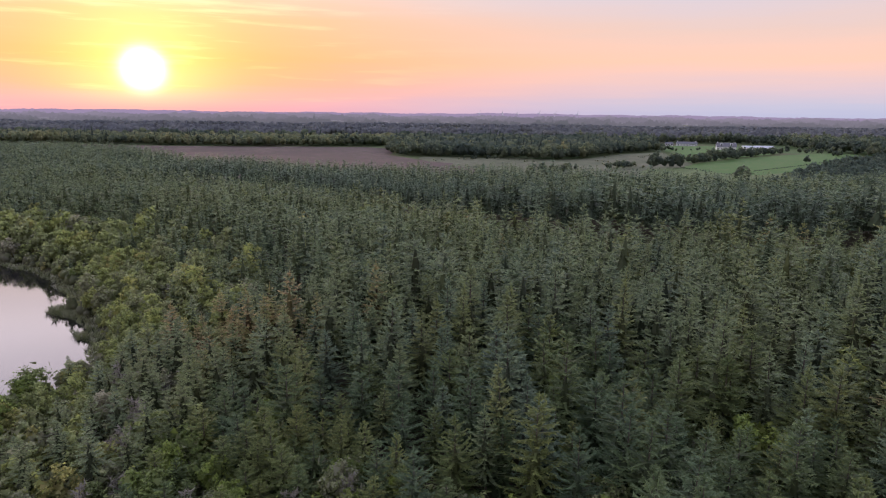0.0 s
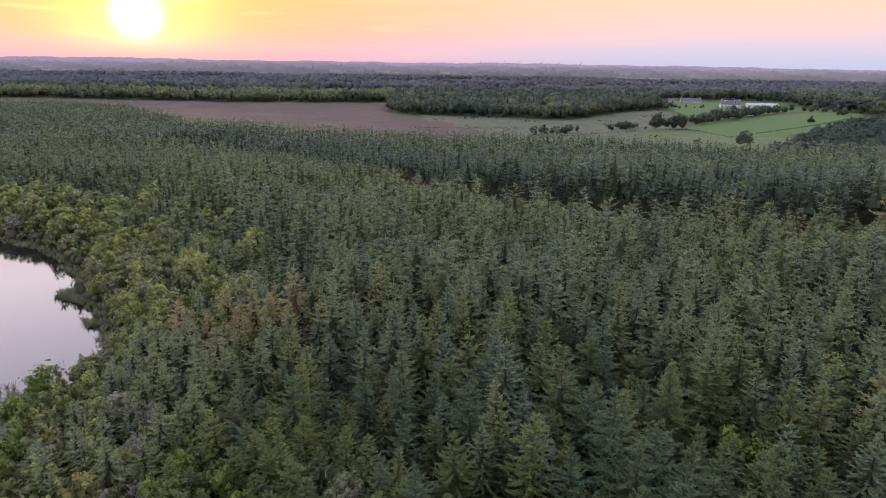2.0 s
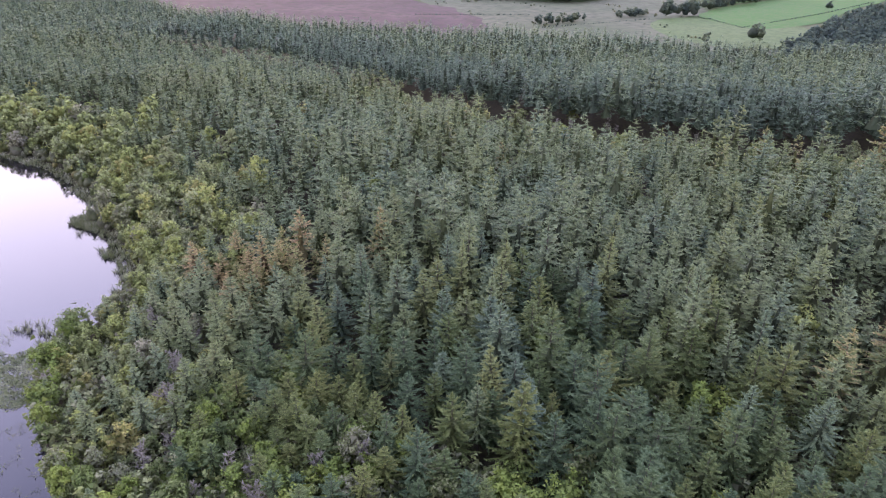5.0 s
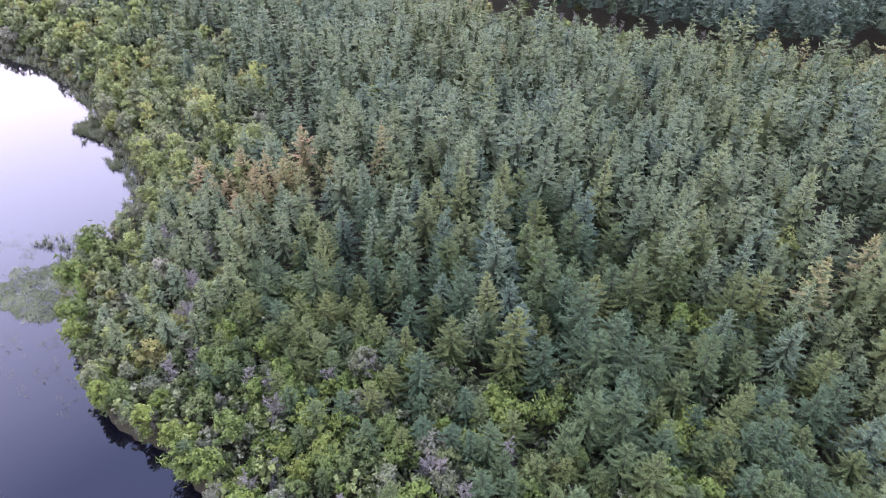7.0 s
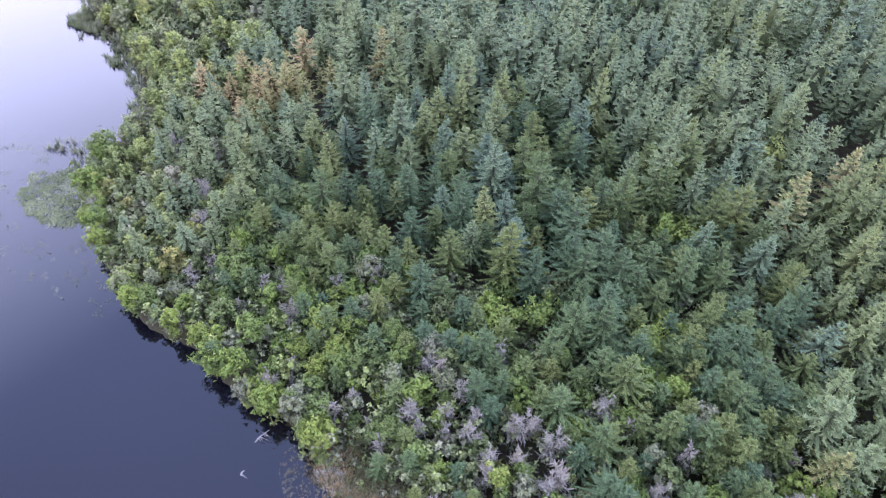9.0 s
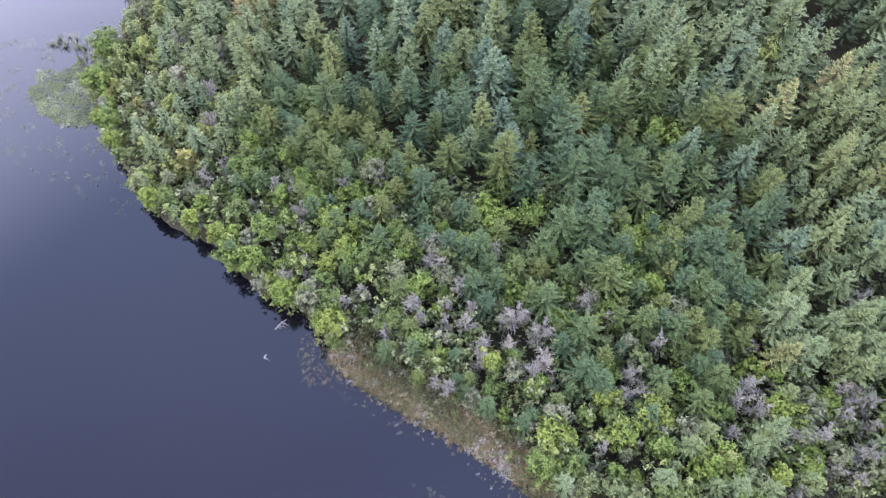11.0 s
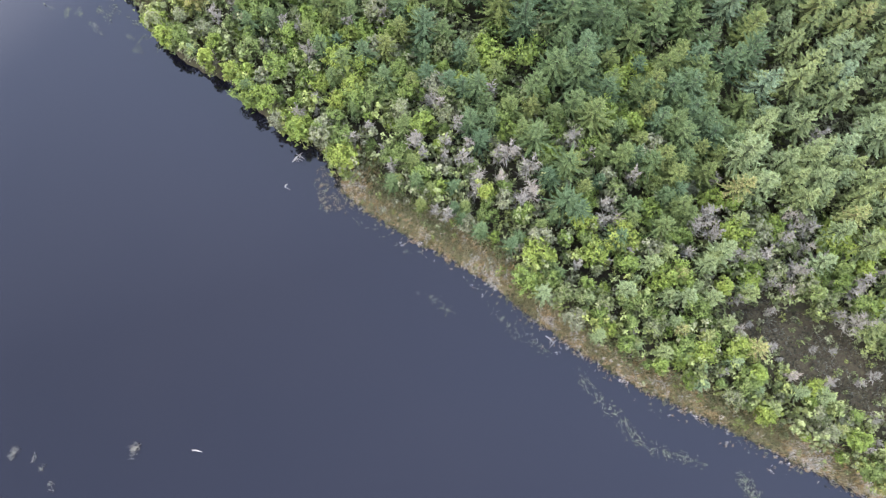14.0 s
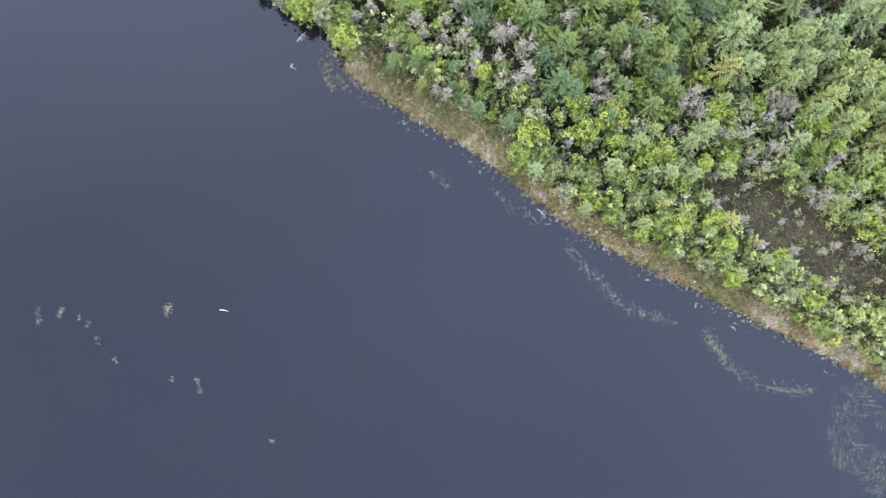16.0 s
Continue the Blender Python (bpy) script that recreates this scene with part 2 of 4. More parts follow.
def land_material():
    """Forest floor near by; a patchwork of rough pasture, meadow and peat in the distance."""
    m, t, bsdf, out = material("open_land")
    pos = t.nodes.new("ShaderNodeNewGeometry").outputs["Position"]
    cell = t.nodes.new("ShaderNodeTexVoronoi")
    cell.inputs["Scale"].default_value = 0.006
    link(t, pos, cell.inputs["Vector"])
    sep = t.nodes.new("ShaderNodeSeparateColor")
    link(t, cell.outputs["Color"], sep.inputs[0])
    fields = ramp_node(t, sep.outputs[0], [(0.0, (0.10, 0.12, 0.05)), (0.3, (0.13, 0.17, 0.06)), (0.5, (0.16, 0.14, 0.08)),
                                           (0.75, (0.12, 0.19, 0.06)), (1.0, (0.20, 0.20, 0.10))])
    fine = noise_node(t, pos, 0.25, 5.0, 0.65)
    col = mix_node(t, math_node(t, "MULTIPLY", fine, 0.5), fields, (0.07, 0.08, 0.04))
    link(t, col, bsdf.inputs["Base Color"])
    bsdf.inputs["Roughness"].default_value = 0.95
    bsdf.inputs["Specular IOR Level"].default_value = 0.1
    return m


def water_material():
    """Dark peaty water under a sky-mirroring, nearly still surface."""
    m, t, bsdf, out = material("lake_water")
    pos = t.nodes.new("ShaderNodeNewGeometry").outputs["Position"]
    broad = noise_node(t, pos, 0.03, 3.0)
    col = ramp_node(t, broad, [(0.3, (0.005, 0.0045, 0.009)), (0.7, (0.007, 0.006, 0.010))])
    link(t, col, bsdf.inputs["Base Color"])
    bsdf.inputs["Roughness"].default_value = 0.06
    bsdf.inputs["IOR"].default_value = 1.62
    ripple = noise_node(t, pos, 1.6, 3.0)
    b = t.nodes.new("ShaderNodeBump")
    b.inputs["Strength"].default_value = 0.02
    b.inputs["Distance"].default_value = 0.2
    link(t, ripple, b.inputs["Height"])
    link(t, b.outputs[0], bsdf.inputs["Normal"])
    return m


MAT_LAND, MAT_WATER = land_material(), water_material()

# ---- plan ----
RNG = np.random.default_rng(7)
SHORE = np.array([
    (150, -190), (125, -90), (96, -45), (82, -31), (74, -23.5), (66, -18.5), (58, -14.5), (46.8, -9.1), (38, -4.8), (29, -0.9),
    (20.3, 4.2), (13.2, 9.4), (7, 14.6), (-1, 19), (-6.5, 22), (-14.5, 27), (-14.5, 32), (-18.3, 36), (-22.4, 37), (-27, 40.5),
    (-32, 46), (-39, 48.5), (-44.5, 54), (-51, 63), (-55.5, 72), (-57.5, 81), (-56.5, 88), (-54, 98), (-57.6, 105.5), (-62, 112), (-68, 120.5), (-79, 127),
    (-75, 132), (-88, 146), (-101, 160), (-121, 170), (-170, 186), (-260, 178), (-340, 60), (-300, -120), (0, -230)], float)


def smooth_closed(p, times):
    for _ in range(times):
        q = np.roll(p, -1, 0)
        p = np.stack([0.75 * p + 0.25 * q, 0.25 * p + 0.75 * q], 1).reshape(-1, 2)
    return p


SHORE = SHORE + np.where((SHORE[:, :1] > -16) & (SHORE[:, :1] < 75) & (SHORE[:, 1:] < 30) & (SHORE[:, 1:] > -60), (0.4, 0.9), (0.0, 0.0))
LAKE = smooth_closed(SHORE, 2)


def inside(poly, pts):
    x, y = pts[:, 0], pts[:, 1]
    res = np.zeros(len(pts), bool)
    for (x0, y0), (x1, y1) in zip(poly, np.roll(poly, -1, 0)):
        cross = (y0 > y) != (y1 > y)
        res ^= cross & (x < (x1 - x0) * (y - y0) / (y1 - y0 + 1e-12) + x0)
    return res


def edge_distance(poly, pts, closed=True):
    best = np.full(len(pts), 1e9)
    segs = zip(poly, np.roll(poly, -1, 0)) if closed else zip(poly[:-1], poly[1:])
    for a, b in segs:
        ab = b - a
        s = np.clip(((pts - a) @ ab) / (ab @ ab + 1e-12), 0, 1)
        best = np.minimum(best, np.hypot(*(pts - a - s[:, None] * ab).T))
    return best


def shore_distance(pts):
    """Metres from the shore: positive on land, negative in the lake."""
    pts = np.asarray(pts, float)
    return edge_distance(LAKE, pts) * np.where(inside(LAKE, pts), -1, 1)


def waves(pts, scale, seed=0.0):
    """A smooth pattern of about -1 to 1."""
    x, y = pts[:, 0] / scale, pts[:, 1] / scale
    return (np.sin(x * 1.7 + 1.3 * np.sin(y * 1.1 + seed) + seed) + np.sin(y * 1.9 + 1.2 * np.sin(x * 1.3 + 2 * seed))
            + 0.6 * np.sin((x + y) * 3.1 + seed * 3)) / 2.6


def land_height(pts, d=None):
    d = shore_distance(pts) if d is None else d
    z = np.where(d > 0, 0.25 + 1.5 * (1 - np.exp(-np.maximum(d, 0) / 35)), np.maximum(d * 0.35, -2.5) - 0.12)
    z = np.where(d > 0, z * np.clip(d / 1.5, 0.1, 1), z)
    near = np.clip(1 - np.abs(d) / 3.0, 0, 1)
    return z + 0.25 * waves(pts, 14.0, 2.0) * np.clip(d / 12, 0, 1) + 0.13 * waves(pts, 1.6, 1.0) * near


# ---- mesh helpers ----


def mesh_from(name, v, f, mats, attrs=None, smooth=False):
    """A mesh from arrays of points and triangles."""
    me = bpy.data.meshes.new(name)
    v, f = np.asarray(v, np.float32), np.asarray(f, np.int32)
    me.vertices.add(len(v))
    me.vertices.foreach_set("co", v.ravel())
    me.loops.add(f.size)
    me.loops.foreach_set("vertex_index", f.ravel())
    me.polygons.add(len(f))
    me.polygons.foreach_set("loop_start", np.arange(len(f), dtype=np.int32) * f.shape[1])
    me.polygons.foreach_set("use_smooth", np.full(len(f), smooth))
    for key, values in (attrs or {}).items():
        a = me.attributes.new(key, "FLOAT", "POINT")
        a.data.foreach_set("value", np.asarray(values, np.float32))
    for m in (mats if isinstance(mats, (list, tuple)) else [mats]):
        me.materials.append(m)
    me.update(calc_edges=True)
    return me


def part(name, bm, mat, parent, label=""):
    me = bpy.data.meshes.new(name)
    bm.to_mesh(me)
    bm.free()
    me.materials.append(mat)
    ob = new(name, me)
    ob.parent = parent
    if label:
        tagged(ob, label)
    return ob


def part_mesh(name, me, parent, label=""):
    ob = new(name, me)
    ob.parent = parent
    if label:
        tagged(ob, label)
    return ob


def box(bm, x0, y0, z0, x1, y1, z1):
    vs = [bm.verts.new(p) for p in ((x0, y0, z0), (x1, y0, z0), (x1, y1, z0), (x0, y1, z0), (x0, y0, z1), (x1, y0, z1), (x1, y1, z1), (x0, y1, z1))]
    for q in ((3, 2, 1, 0), (4, 5, 6, 7), (0, 1, 5, 4), (1, 2, 6, 5), (2, 3, 7, 6), (3, 0, 4, 7)):
        bm.faces.new([vs[i] for i in q])


def icosahedron():
    g = (1 + 5 ** 0.5) / 2
    pts = np.array([(-1, g, 0), (1, g, 0), (-1, -g, 0), (1, -g, 0), (0, -1, g), (0, 1, g), (0, -1, -g), (0, 1, -g), (g, 0, -1), (g, 0, 1), (-g, 0, -1), (-g, 0, 1)], float)
    pts /= np.linalg.norm(pts[0])
    edge = 2 / math.sqrt(1 + g * g) * 1.01
    near = np.linalg.norm(pts[:, None] - pts[None], axis=-1) < edge
    faces = []
    for a in range(12):
        for b in range(a + 1, 12):
            for c in range(b + 1, 12):
                if near[a, b] and near[b, c] and near[a, c]:
                    out = np.dot(np.cross(pts[b] - pts[a], pts[c] - pts[a]), pts[a]) > 0
                    faces.append((a, b, c) if out else (a, c, b))
    return pts, faces


ICO_POINTS, ICO_FACES = icosahedron()


class Build:
    """Collects triangles with a tip value for each point."""

    def __init__(self):
        self.v, self.f, self.tip, self.n = [], [], [], 0

    def tri(self, a, b, c, ta=0.0, tb=0.0, tc=1.0):
        self.v += [a, b, c]
        self.tip += [ta, tb, tc]
        self.f.append((self.n, self.n + 1, self.n + 2))
        self.n += 3

    def tube(self, pts, radii, sides=5):
        rings = []
        for p, r in zip(pts, radii):
            ring = []
            for k in range(sides):
                a = 2 * math.pi * k / sides
                self.v.append(np.array(p) + np.array((math.cos(a) * r, math.sin(a) * r, 0)))
                self.tip.append(0.3)
                ring.append(self.n)
                self.n += 1
            rings.append(ring)
        for r0, r1 in zip(rings, rings[1:]):
            for k in range(sides):
                k1 = (k + 1) % sides
                self.f.append((r0[k], r0[k1], r1[k1]))
                self.f.append((r0[k], r1[k1], r1[k]))

    def clump(self, rng, c, size, tip, rough=0.22):
        """A rough rounded mass of foliage."""
        for p in ICO_POINTS:
            self.v.append(np.asarray(c) + p * size * rng.uniform(1 - rough, 1 + rough))
            self.tip.append(tip)
        self.f += [(a + self.n, b + self.n, d + self.n) for a, b, d in ICO_FACES]
        self.n += 12

    def spire(self, rng, height, radius, base, rings, sides, tip):
        """A ragged cone in tiers."""
        rows = []
        for i in range(rings):
            f = i / rings
            r = radius * (1 - f) ** 0.95 * (1.15 if i % 2 == 0 else 0.72)
            turn = rng.uniform(0, 6.28)
            row = []
            for j in range(sides):
                a = turn * 0.2 + 6.283 * (j + 0.5 * (i % 2)) / sides
                q = r * rng.uniform(0.7, 1.3)
                self.v.append(np.array((math.cos(a) * q, math.sin(a) * q, base + (height - base) * f + rng.uniform(-0.3, 0.3))))
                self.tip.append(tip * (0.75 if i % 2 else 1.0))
                row.append(self.n)
                self.n += 1
            rows.append(row)
        self.v.append(np.array((rng.uniform(-0.1, 0.1), rng.uniform(-0.1, 0.1), height)))
        self.tip.append(tip)
        top = self.n
        self.n += 1
        for r0, r1 in zip(rows, rows[1:]):
            for j in range(sides):
                k = (j + 1) % sides
                self.f += [(r0[j], r0[k], r1[j]), (r0[k], r1[k], r1[j])]
        self.f += [(rows[-1][j], rows[-1][(j + 1) % sides], top) for j in range(sides)]

    def arrays(self):
        return np.array(self.v, float), np.array(self.f, int), np.array(self.tip, float)


def spray(b, rng, start, yaw, length, rise, twigs, size, shade=1.0):
    """One needled branch: a thin arching spine that turns up at its end, with pairs of short needled twigs along it."""
    fwd = np.array((math.cos(yaw), math.sin(yaw), 0.0))
    side = np.array((-fwd[1], fwd[0], 0.0))

    def along(u):
        return start + fwd * length * u + np.array((0, 0, length * (rise * u + 0.22 * u ** 3)))

    # values fall towards the trunk, painting the shade between branches
    wide = side * (0.06 * length + 0.03)
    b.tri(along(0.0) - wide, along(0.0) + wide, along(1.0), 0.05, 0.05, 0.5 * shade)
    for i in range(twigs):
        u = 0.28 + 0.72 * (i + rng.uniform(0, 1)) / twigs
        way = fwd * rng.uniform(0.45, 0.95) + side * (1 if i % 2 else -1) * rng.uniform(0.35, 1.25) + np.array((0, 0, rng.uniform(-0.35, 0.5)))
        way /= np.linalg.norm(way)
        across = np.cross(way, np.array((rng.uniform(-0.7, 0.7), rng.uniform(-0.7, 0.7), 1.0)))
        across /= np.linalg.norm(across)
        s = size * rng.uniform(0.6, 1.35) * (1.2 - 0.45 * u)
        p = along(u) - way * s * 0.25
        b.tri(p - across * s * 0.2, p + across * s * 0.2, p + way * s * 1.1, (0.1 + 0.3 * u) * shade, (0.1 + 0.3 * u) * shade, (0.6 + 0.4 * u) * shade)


def spruce_arrays(seed, whorls, per, twigs, size, height=14.0, radius=3.2, base=3.4, full=0.9, droop=0.3, core=0.42, sides=5):
    """A spruce: a thin heart coloured dark for inner shade, whorls of needled branches and a bare leader on top."""
    rng = np.random.default_rng(seed)
    b = Build()
    # the core's low value stands for shade within the crown
    if core:
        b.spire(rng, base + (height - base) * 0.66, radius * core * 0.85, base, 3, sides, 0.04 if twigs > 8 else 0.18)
    step = (height - base) / whorls
    for i in range(whorls):
        f = (i + rng.uniform(0.25, 0.75)) / whorls
        z = base + (height - base - 0.4) * f ** 0.9
        n = max(4, int(round(per * (1 - 0.35 * f))))
        turn, ring = rng.uniform(0, 6.28), rng.uniform(0.8, 1.15)
        for j in range(n):
            yaw = turn + 6.283 * (j + rng.uniform(-0.35, 0.35)) / n
            length = (radius * (1 - f) ** full * ring + 0.26) * rng.uniform(0.6, 1.25)
            rise = -droop * (1 - f) + 0.45 * f ** 2 + rng.uniform(-0.15, 0.15)
            start = np.array((0, 0, min(z + rng.uniform(-0.4, 0.4) * step + 0.2 * length, height - 0.25)))
            few = twigs * (0.45 + 0.55 * min(1.0, length / (0.6 * radius)))
            spray(b, rng, start, yaw, length, rise, max(1, int(round(few))), size * (0.72 + 0.28 * min(1.0, length / 1.5)))
    for j in range(3):
        a = rng.uniform(0, 6.28) + j * 2.1
        q = np.array((math.cos(a), math.sin(a), 0)) * 0.09
        b.tri(np.array((0, 0, height - 1.0)) + q, np.array((0, 0, height - 1.0)) - q * 0.5, np.array((0, 0, height + 0.55)), 0.5, 0.5, 1.0)
    return b.arrays()


def broad_arrays(seed, lumps, leaves, leaf, height=6.0, radius=1.8, low=0.2, heart=7, big=0.46):
    """A round-crowned tree or bush: an uneven heart coloured dark as if in shade, under many small tufts of leaves.
    low: where the crown begins.
    """
    rng = np.random.default_rng(seed)
    b = Build()
    mid, top = height * (1 + low) / 2, height * (1 - low) / 2
    squash = rng.uniform(0.8, 1.2, 2)

    def at(u, reach):
        taper = 1.0 - 0.3 * max(u[2], 0)
        return np.array((0, 0, mid)) + u * np.array((radius * taper * squash[0], radius * taper * squash[1], top)) * reach

    for i in range(heart):
        u = rng.normal(size=3)
        u /= np.linalg.norm(u)
        r = radius * big * rng.uniform(0.8, 1.15)
        if leaves > 6:                            # a heart of large leaves, shade put into their colour
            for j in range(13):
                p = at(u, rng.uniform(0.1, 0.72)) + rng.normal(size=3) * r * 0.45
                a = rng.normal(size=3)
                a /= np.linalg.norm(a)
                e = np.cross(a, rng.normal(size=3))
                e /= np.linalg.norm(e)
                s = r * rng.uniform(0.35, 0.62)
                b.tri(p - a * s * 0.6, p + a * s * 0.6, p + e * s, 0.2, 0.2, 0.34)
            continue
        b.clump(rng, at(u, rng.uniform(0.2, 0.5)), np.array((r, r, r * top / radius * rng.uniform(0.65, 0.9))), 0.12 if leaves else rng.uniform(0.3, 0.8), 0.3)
    for i in range(lumps):
        u = rng.normal(size=3)
        u /= np.linalg.norm(u)
        u[2] = u[2] * 0.85 + 0.25
        c = at(u, rng.uniform(0.62, 1.0))
        r = radius * rng.uniform(0.2, 0.38)
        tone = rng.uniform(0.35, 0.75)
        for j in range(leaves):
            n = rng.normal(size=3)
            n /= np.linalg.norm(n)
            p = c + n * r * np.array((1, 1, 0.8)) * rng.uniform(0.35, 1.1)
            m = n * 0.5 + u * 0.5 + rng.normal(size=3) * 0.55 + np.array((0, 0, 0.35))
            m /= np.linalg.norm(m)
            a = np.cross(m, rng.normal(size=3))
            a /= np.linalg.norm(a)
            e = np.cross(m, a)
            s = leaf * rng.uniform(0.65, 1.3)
            # dome shading painted in: upper and outer leaves lit, lower and inward ones dark
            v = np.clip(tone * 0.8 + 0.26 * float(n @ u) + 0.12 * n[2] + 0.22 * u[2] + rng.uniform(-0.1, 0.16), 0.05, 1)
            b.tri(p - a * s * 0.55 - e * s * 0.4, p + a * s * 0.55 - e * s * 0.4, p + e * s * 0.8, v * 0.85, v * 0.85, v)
    return b.arrays()


def dead_arrays(seed, height=6.0, radius=1.3, limbs=30, twigs=14):
    """A bare grey tree: crooked limbs that end in fans of fine twigs."""
    rng = np.random.default_rng(seed)
    b = Build()
    for i in range(limbs):
        z = height * rng.uniform(0.25, 0.97)
        yaw = rng.uniform(0, 6.28)
        length = radius * rng.uniform(0.5, 1.1) * (1.15 - 0.6 * z / height)
        fwd = np.array((math.cos(yaw), math.sin(yaw), rng.uniform(0.0, 1.1)))
        p0 = np.array((0, 0, z))
        p1 = p0 + fwd * length * 0.55 + rng.normal(size=3) * 0.08
        p2 = p1 + (fwd + rng.normal(size=3) * 0.35) * length * 0.5
        for a, c, w in ((p0, p1, 0.06), (p1, p2, 0.045)):
            off = np.array((-fwd[1], fwd[0], 0)) * w
            b.tri(a - off, a + off, c, 0.1, 0.1, 0.6)
            b.tri(a - np.array((0, 0, w)), a + np.array((0, 0, w)), c, 0.1, 0.1, 0.6)
        for j in range(twigs):
            s = p1 + (p2 - p1) * rng.uniform(-0.4, 1.0)
            e = s + (fwd * 0.5 + rng.normal(size=3) * 0.8) * length * 0.45
            off = rng.normal(size=3) * 0.04
            b.tri(s - off, s + off, e, 0.45, 0.45, 1.0)
    return b.arrays()


def tuft_arrays(seed, blades, height, spread, width=0.05):
    rng = np.random.default_rng(seed)
    b = Build()
    for i in range(blades):
        a = rng.uniform(0, 6.28)
        o = np.array((math.cos(a), math.sin(a), 0.0))
        root = o * rng.uniform(0, spread * 0.4)
        end = root + o * spread * rng.uniform(0.3, 1.0) + np.array((0, 0, height * rng.uniform(0.5, 1.0)))
        s = np.array((-o[1], o[0], 0)) * width
        b.tri(root - s, root + s, end, 0.0, 0.0, 1.0)
    return b.arrays()


def scatter(name, kinds, pos, scale, tint, mat, label, category, tall=None, choice=None, smooth=True):
    """Many plants joined in one mesh of kind stuff. kinds: arrays of a few different plants."""
    pos, scale, tint = np.asarray(pos), np.asarray(scale), np.asarray(tint)
    tall = np.ones(len(pos)) if tall is None else tall
    which = RNG.integers(0, len(kinds), len(pos)) if choice is None else choice
    yaw = RNG.uniform(0, 6.283, len(pos))
    lean = RNG.normal(0, 0.03, (len(pos), 2))
    V, Fc, T, P, base = [], [], [], [], 0
    for k, (v, f, tip) in enumerate(kinds):
        sel = np.nonzero(which == k)[0]
        if not len(sel):
            continue
        c, s = np.cos(yaw[sel])[:, None], np.sin(yaw[sel])[:, None]
        w = scale[sel][:, None]
        z = v[:, 2] * w * tall[sel][:, None]
        x = (v[:, 0] * c - v[:, 1] * s) * w + z * lean[sel, :1] + pos[sel, 0:1]
        y = (v[:, 0] * s + v[:, 1] * c) * w + z * lean[sel, 1:] + pos[sel, 1:2]
        V.append(np.stack([x, y, z + pos[sel, 2:3]], -1).reshape(-1, 3))
        Fc.append((f[None] + (np.arange(len(sel)) * len(v))[:, None, None]).reshape(-1, 3) + base)
        T.append(np.repeat(tint[sel], len(v)))
        P.append(np.tile(tip, len(sel)))
        base += len(sel) * len(v)
    me = mesh_from(name, np.concatenate(V), np.concatenate(Fc), mat, {"tint": np.concatenate(T), "tip": np.concatenate(P)}, smooth=smooth)
    return tagged(new(name, me), label, category, kind="stuff")


# ---- ground and lake ----
CLEAR_MID, CLEAR_WAY = np.array((57.0, 3.5)), np.array((0.86, -0.51))


def in_clearing(p):
    q = p - CLEAR_MID
    u, w = q @ CLEAR_WAY, q @ np.array((-CLEAR_WAY[1], CLEAR_WAY[0]))
    return (u / 17.0) ** 2 + ((w + 1.2 * waves(p, 5)) / 4.6) ** 2 < 1


def axis(lo, fine_lo, fine_hi, hi, step):
    mid = np.arange(fine_lo, fine_hi + step, step)
    a = -np.geomspace(step, fine_lo - lo, 26)[::-1] + fine_lo
    c = np.geomspace(step, hi - mid[-1], 30) + mid[-1]
    return np.concatenate([a, mid, c])


def build_ground():
    xs, ys = axis(-5200, -130, 90, 5200, 1.3), axis(-3000, -60, 190, 5200, 1.3)
    gx, gy = np.meshgrid(xs, ys)
    pts = np.stack([gx.ravel(), gy.ravel()], 1)
    d = shore_distance(pts)
    z = land_height(pts, d)
    nx, ny = len(xs), len(ys)
    i, j = np.meshgrid(np.arange(nx - 1), np.arange(ny - 1))
    a = (j * nx + i).ravel()
    faces = np.stack([a, a + 1, a + nx + 1, a + nx], 1)
    me = mesh_from("ground", np.column_stack([pts, z]), faces, [MAT_SOIL, MAT_LAND, MAT_BANK, MAT_MOOR], smooth=True)
    mid = pts[faces].mean(1)
    cover = ((mid[:, 1] > 420) | (np.abs(mid[:, 0]) > 420)).astype(np.int32)
    dm = shore_distance(mid)
    cover[(dm < np.where(mid[:, 0] < 12, 4.8, 3.4) + 1.3 * waves(mid, 9) + 0.8 * waves(mid, 2.3)) & (dm > 0.9 + 0.5 * waves(mid, 3.0)) & (mid[:, 0] > -15) & (mid[:, 1] < 28.5)] = 2
    cover[in_clearing(mid)] = 3
    me.polygons.foreach_set("material_index", cover)
    tagged(new("ground", me), "dark peaty forest floor running out to pasture", "ground", kind="structure")
    bm = bmesh.new()
    box(bm, -420, -260, -3.4, 190, 230, 0.0)
    me = bpy.data.meshes.new("water")
    bm.to_mesh(me)
    bm.free()
    me.materials.append(MAT_WATER)
    tagged(new("water", me), "still dark lake water mirroring the evening sky", "lake", kind="structure")


build_ground()


def sheet(name, outline, mat, lift, label, category, rough=6.0, rounds=2):
    """A flat patch of land cover that lies just over the ground."""
    p = smooth_closed(np.array(outline, float), rounds)
    p = p + np.stack([waves(p, 17, 1.0), waves(p, 17, 4.0)], 1) * rough
    z = land_height(p).max() + lift
    bm = bmesh.new()
    bm.faces.new([bm.verts.new((x, y, z)) for x, y in p])
    bmesh.ops.triangulate(bm, faces=bm.faces[:])
    me = bpy.data.meshes.new(name)
    bm.to_mesh(me)
    bm.free()
    me.materials.append(mat)
    return tagged(new(name, me), label, category, kind="structure")


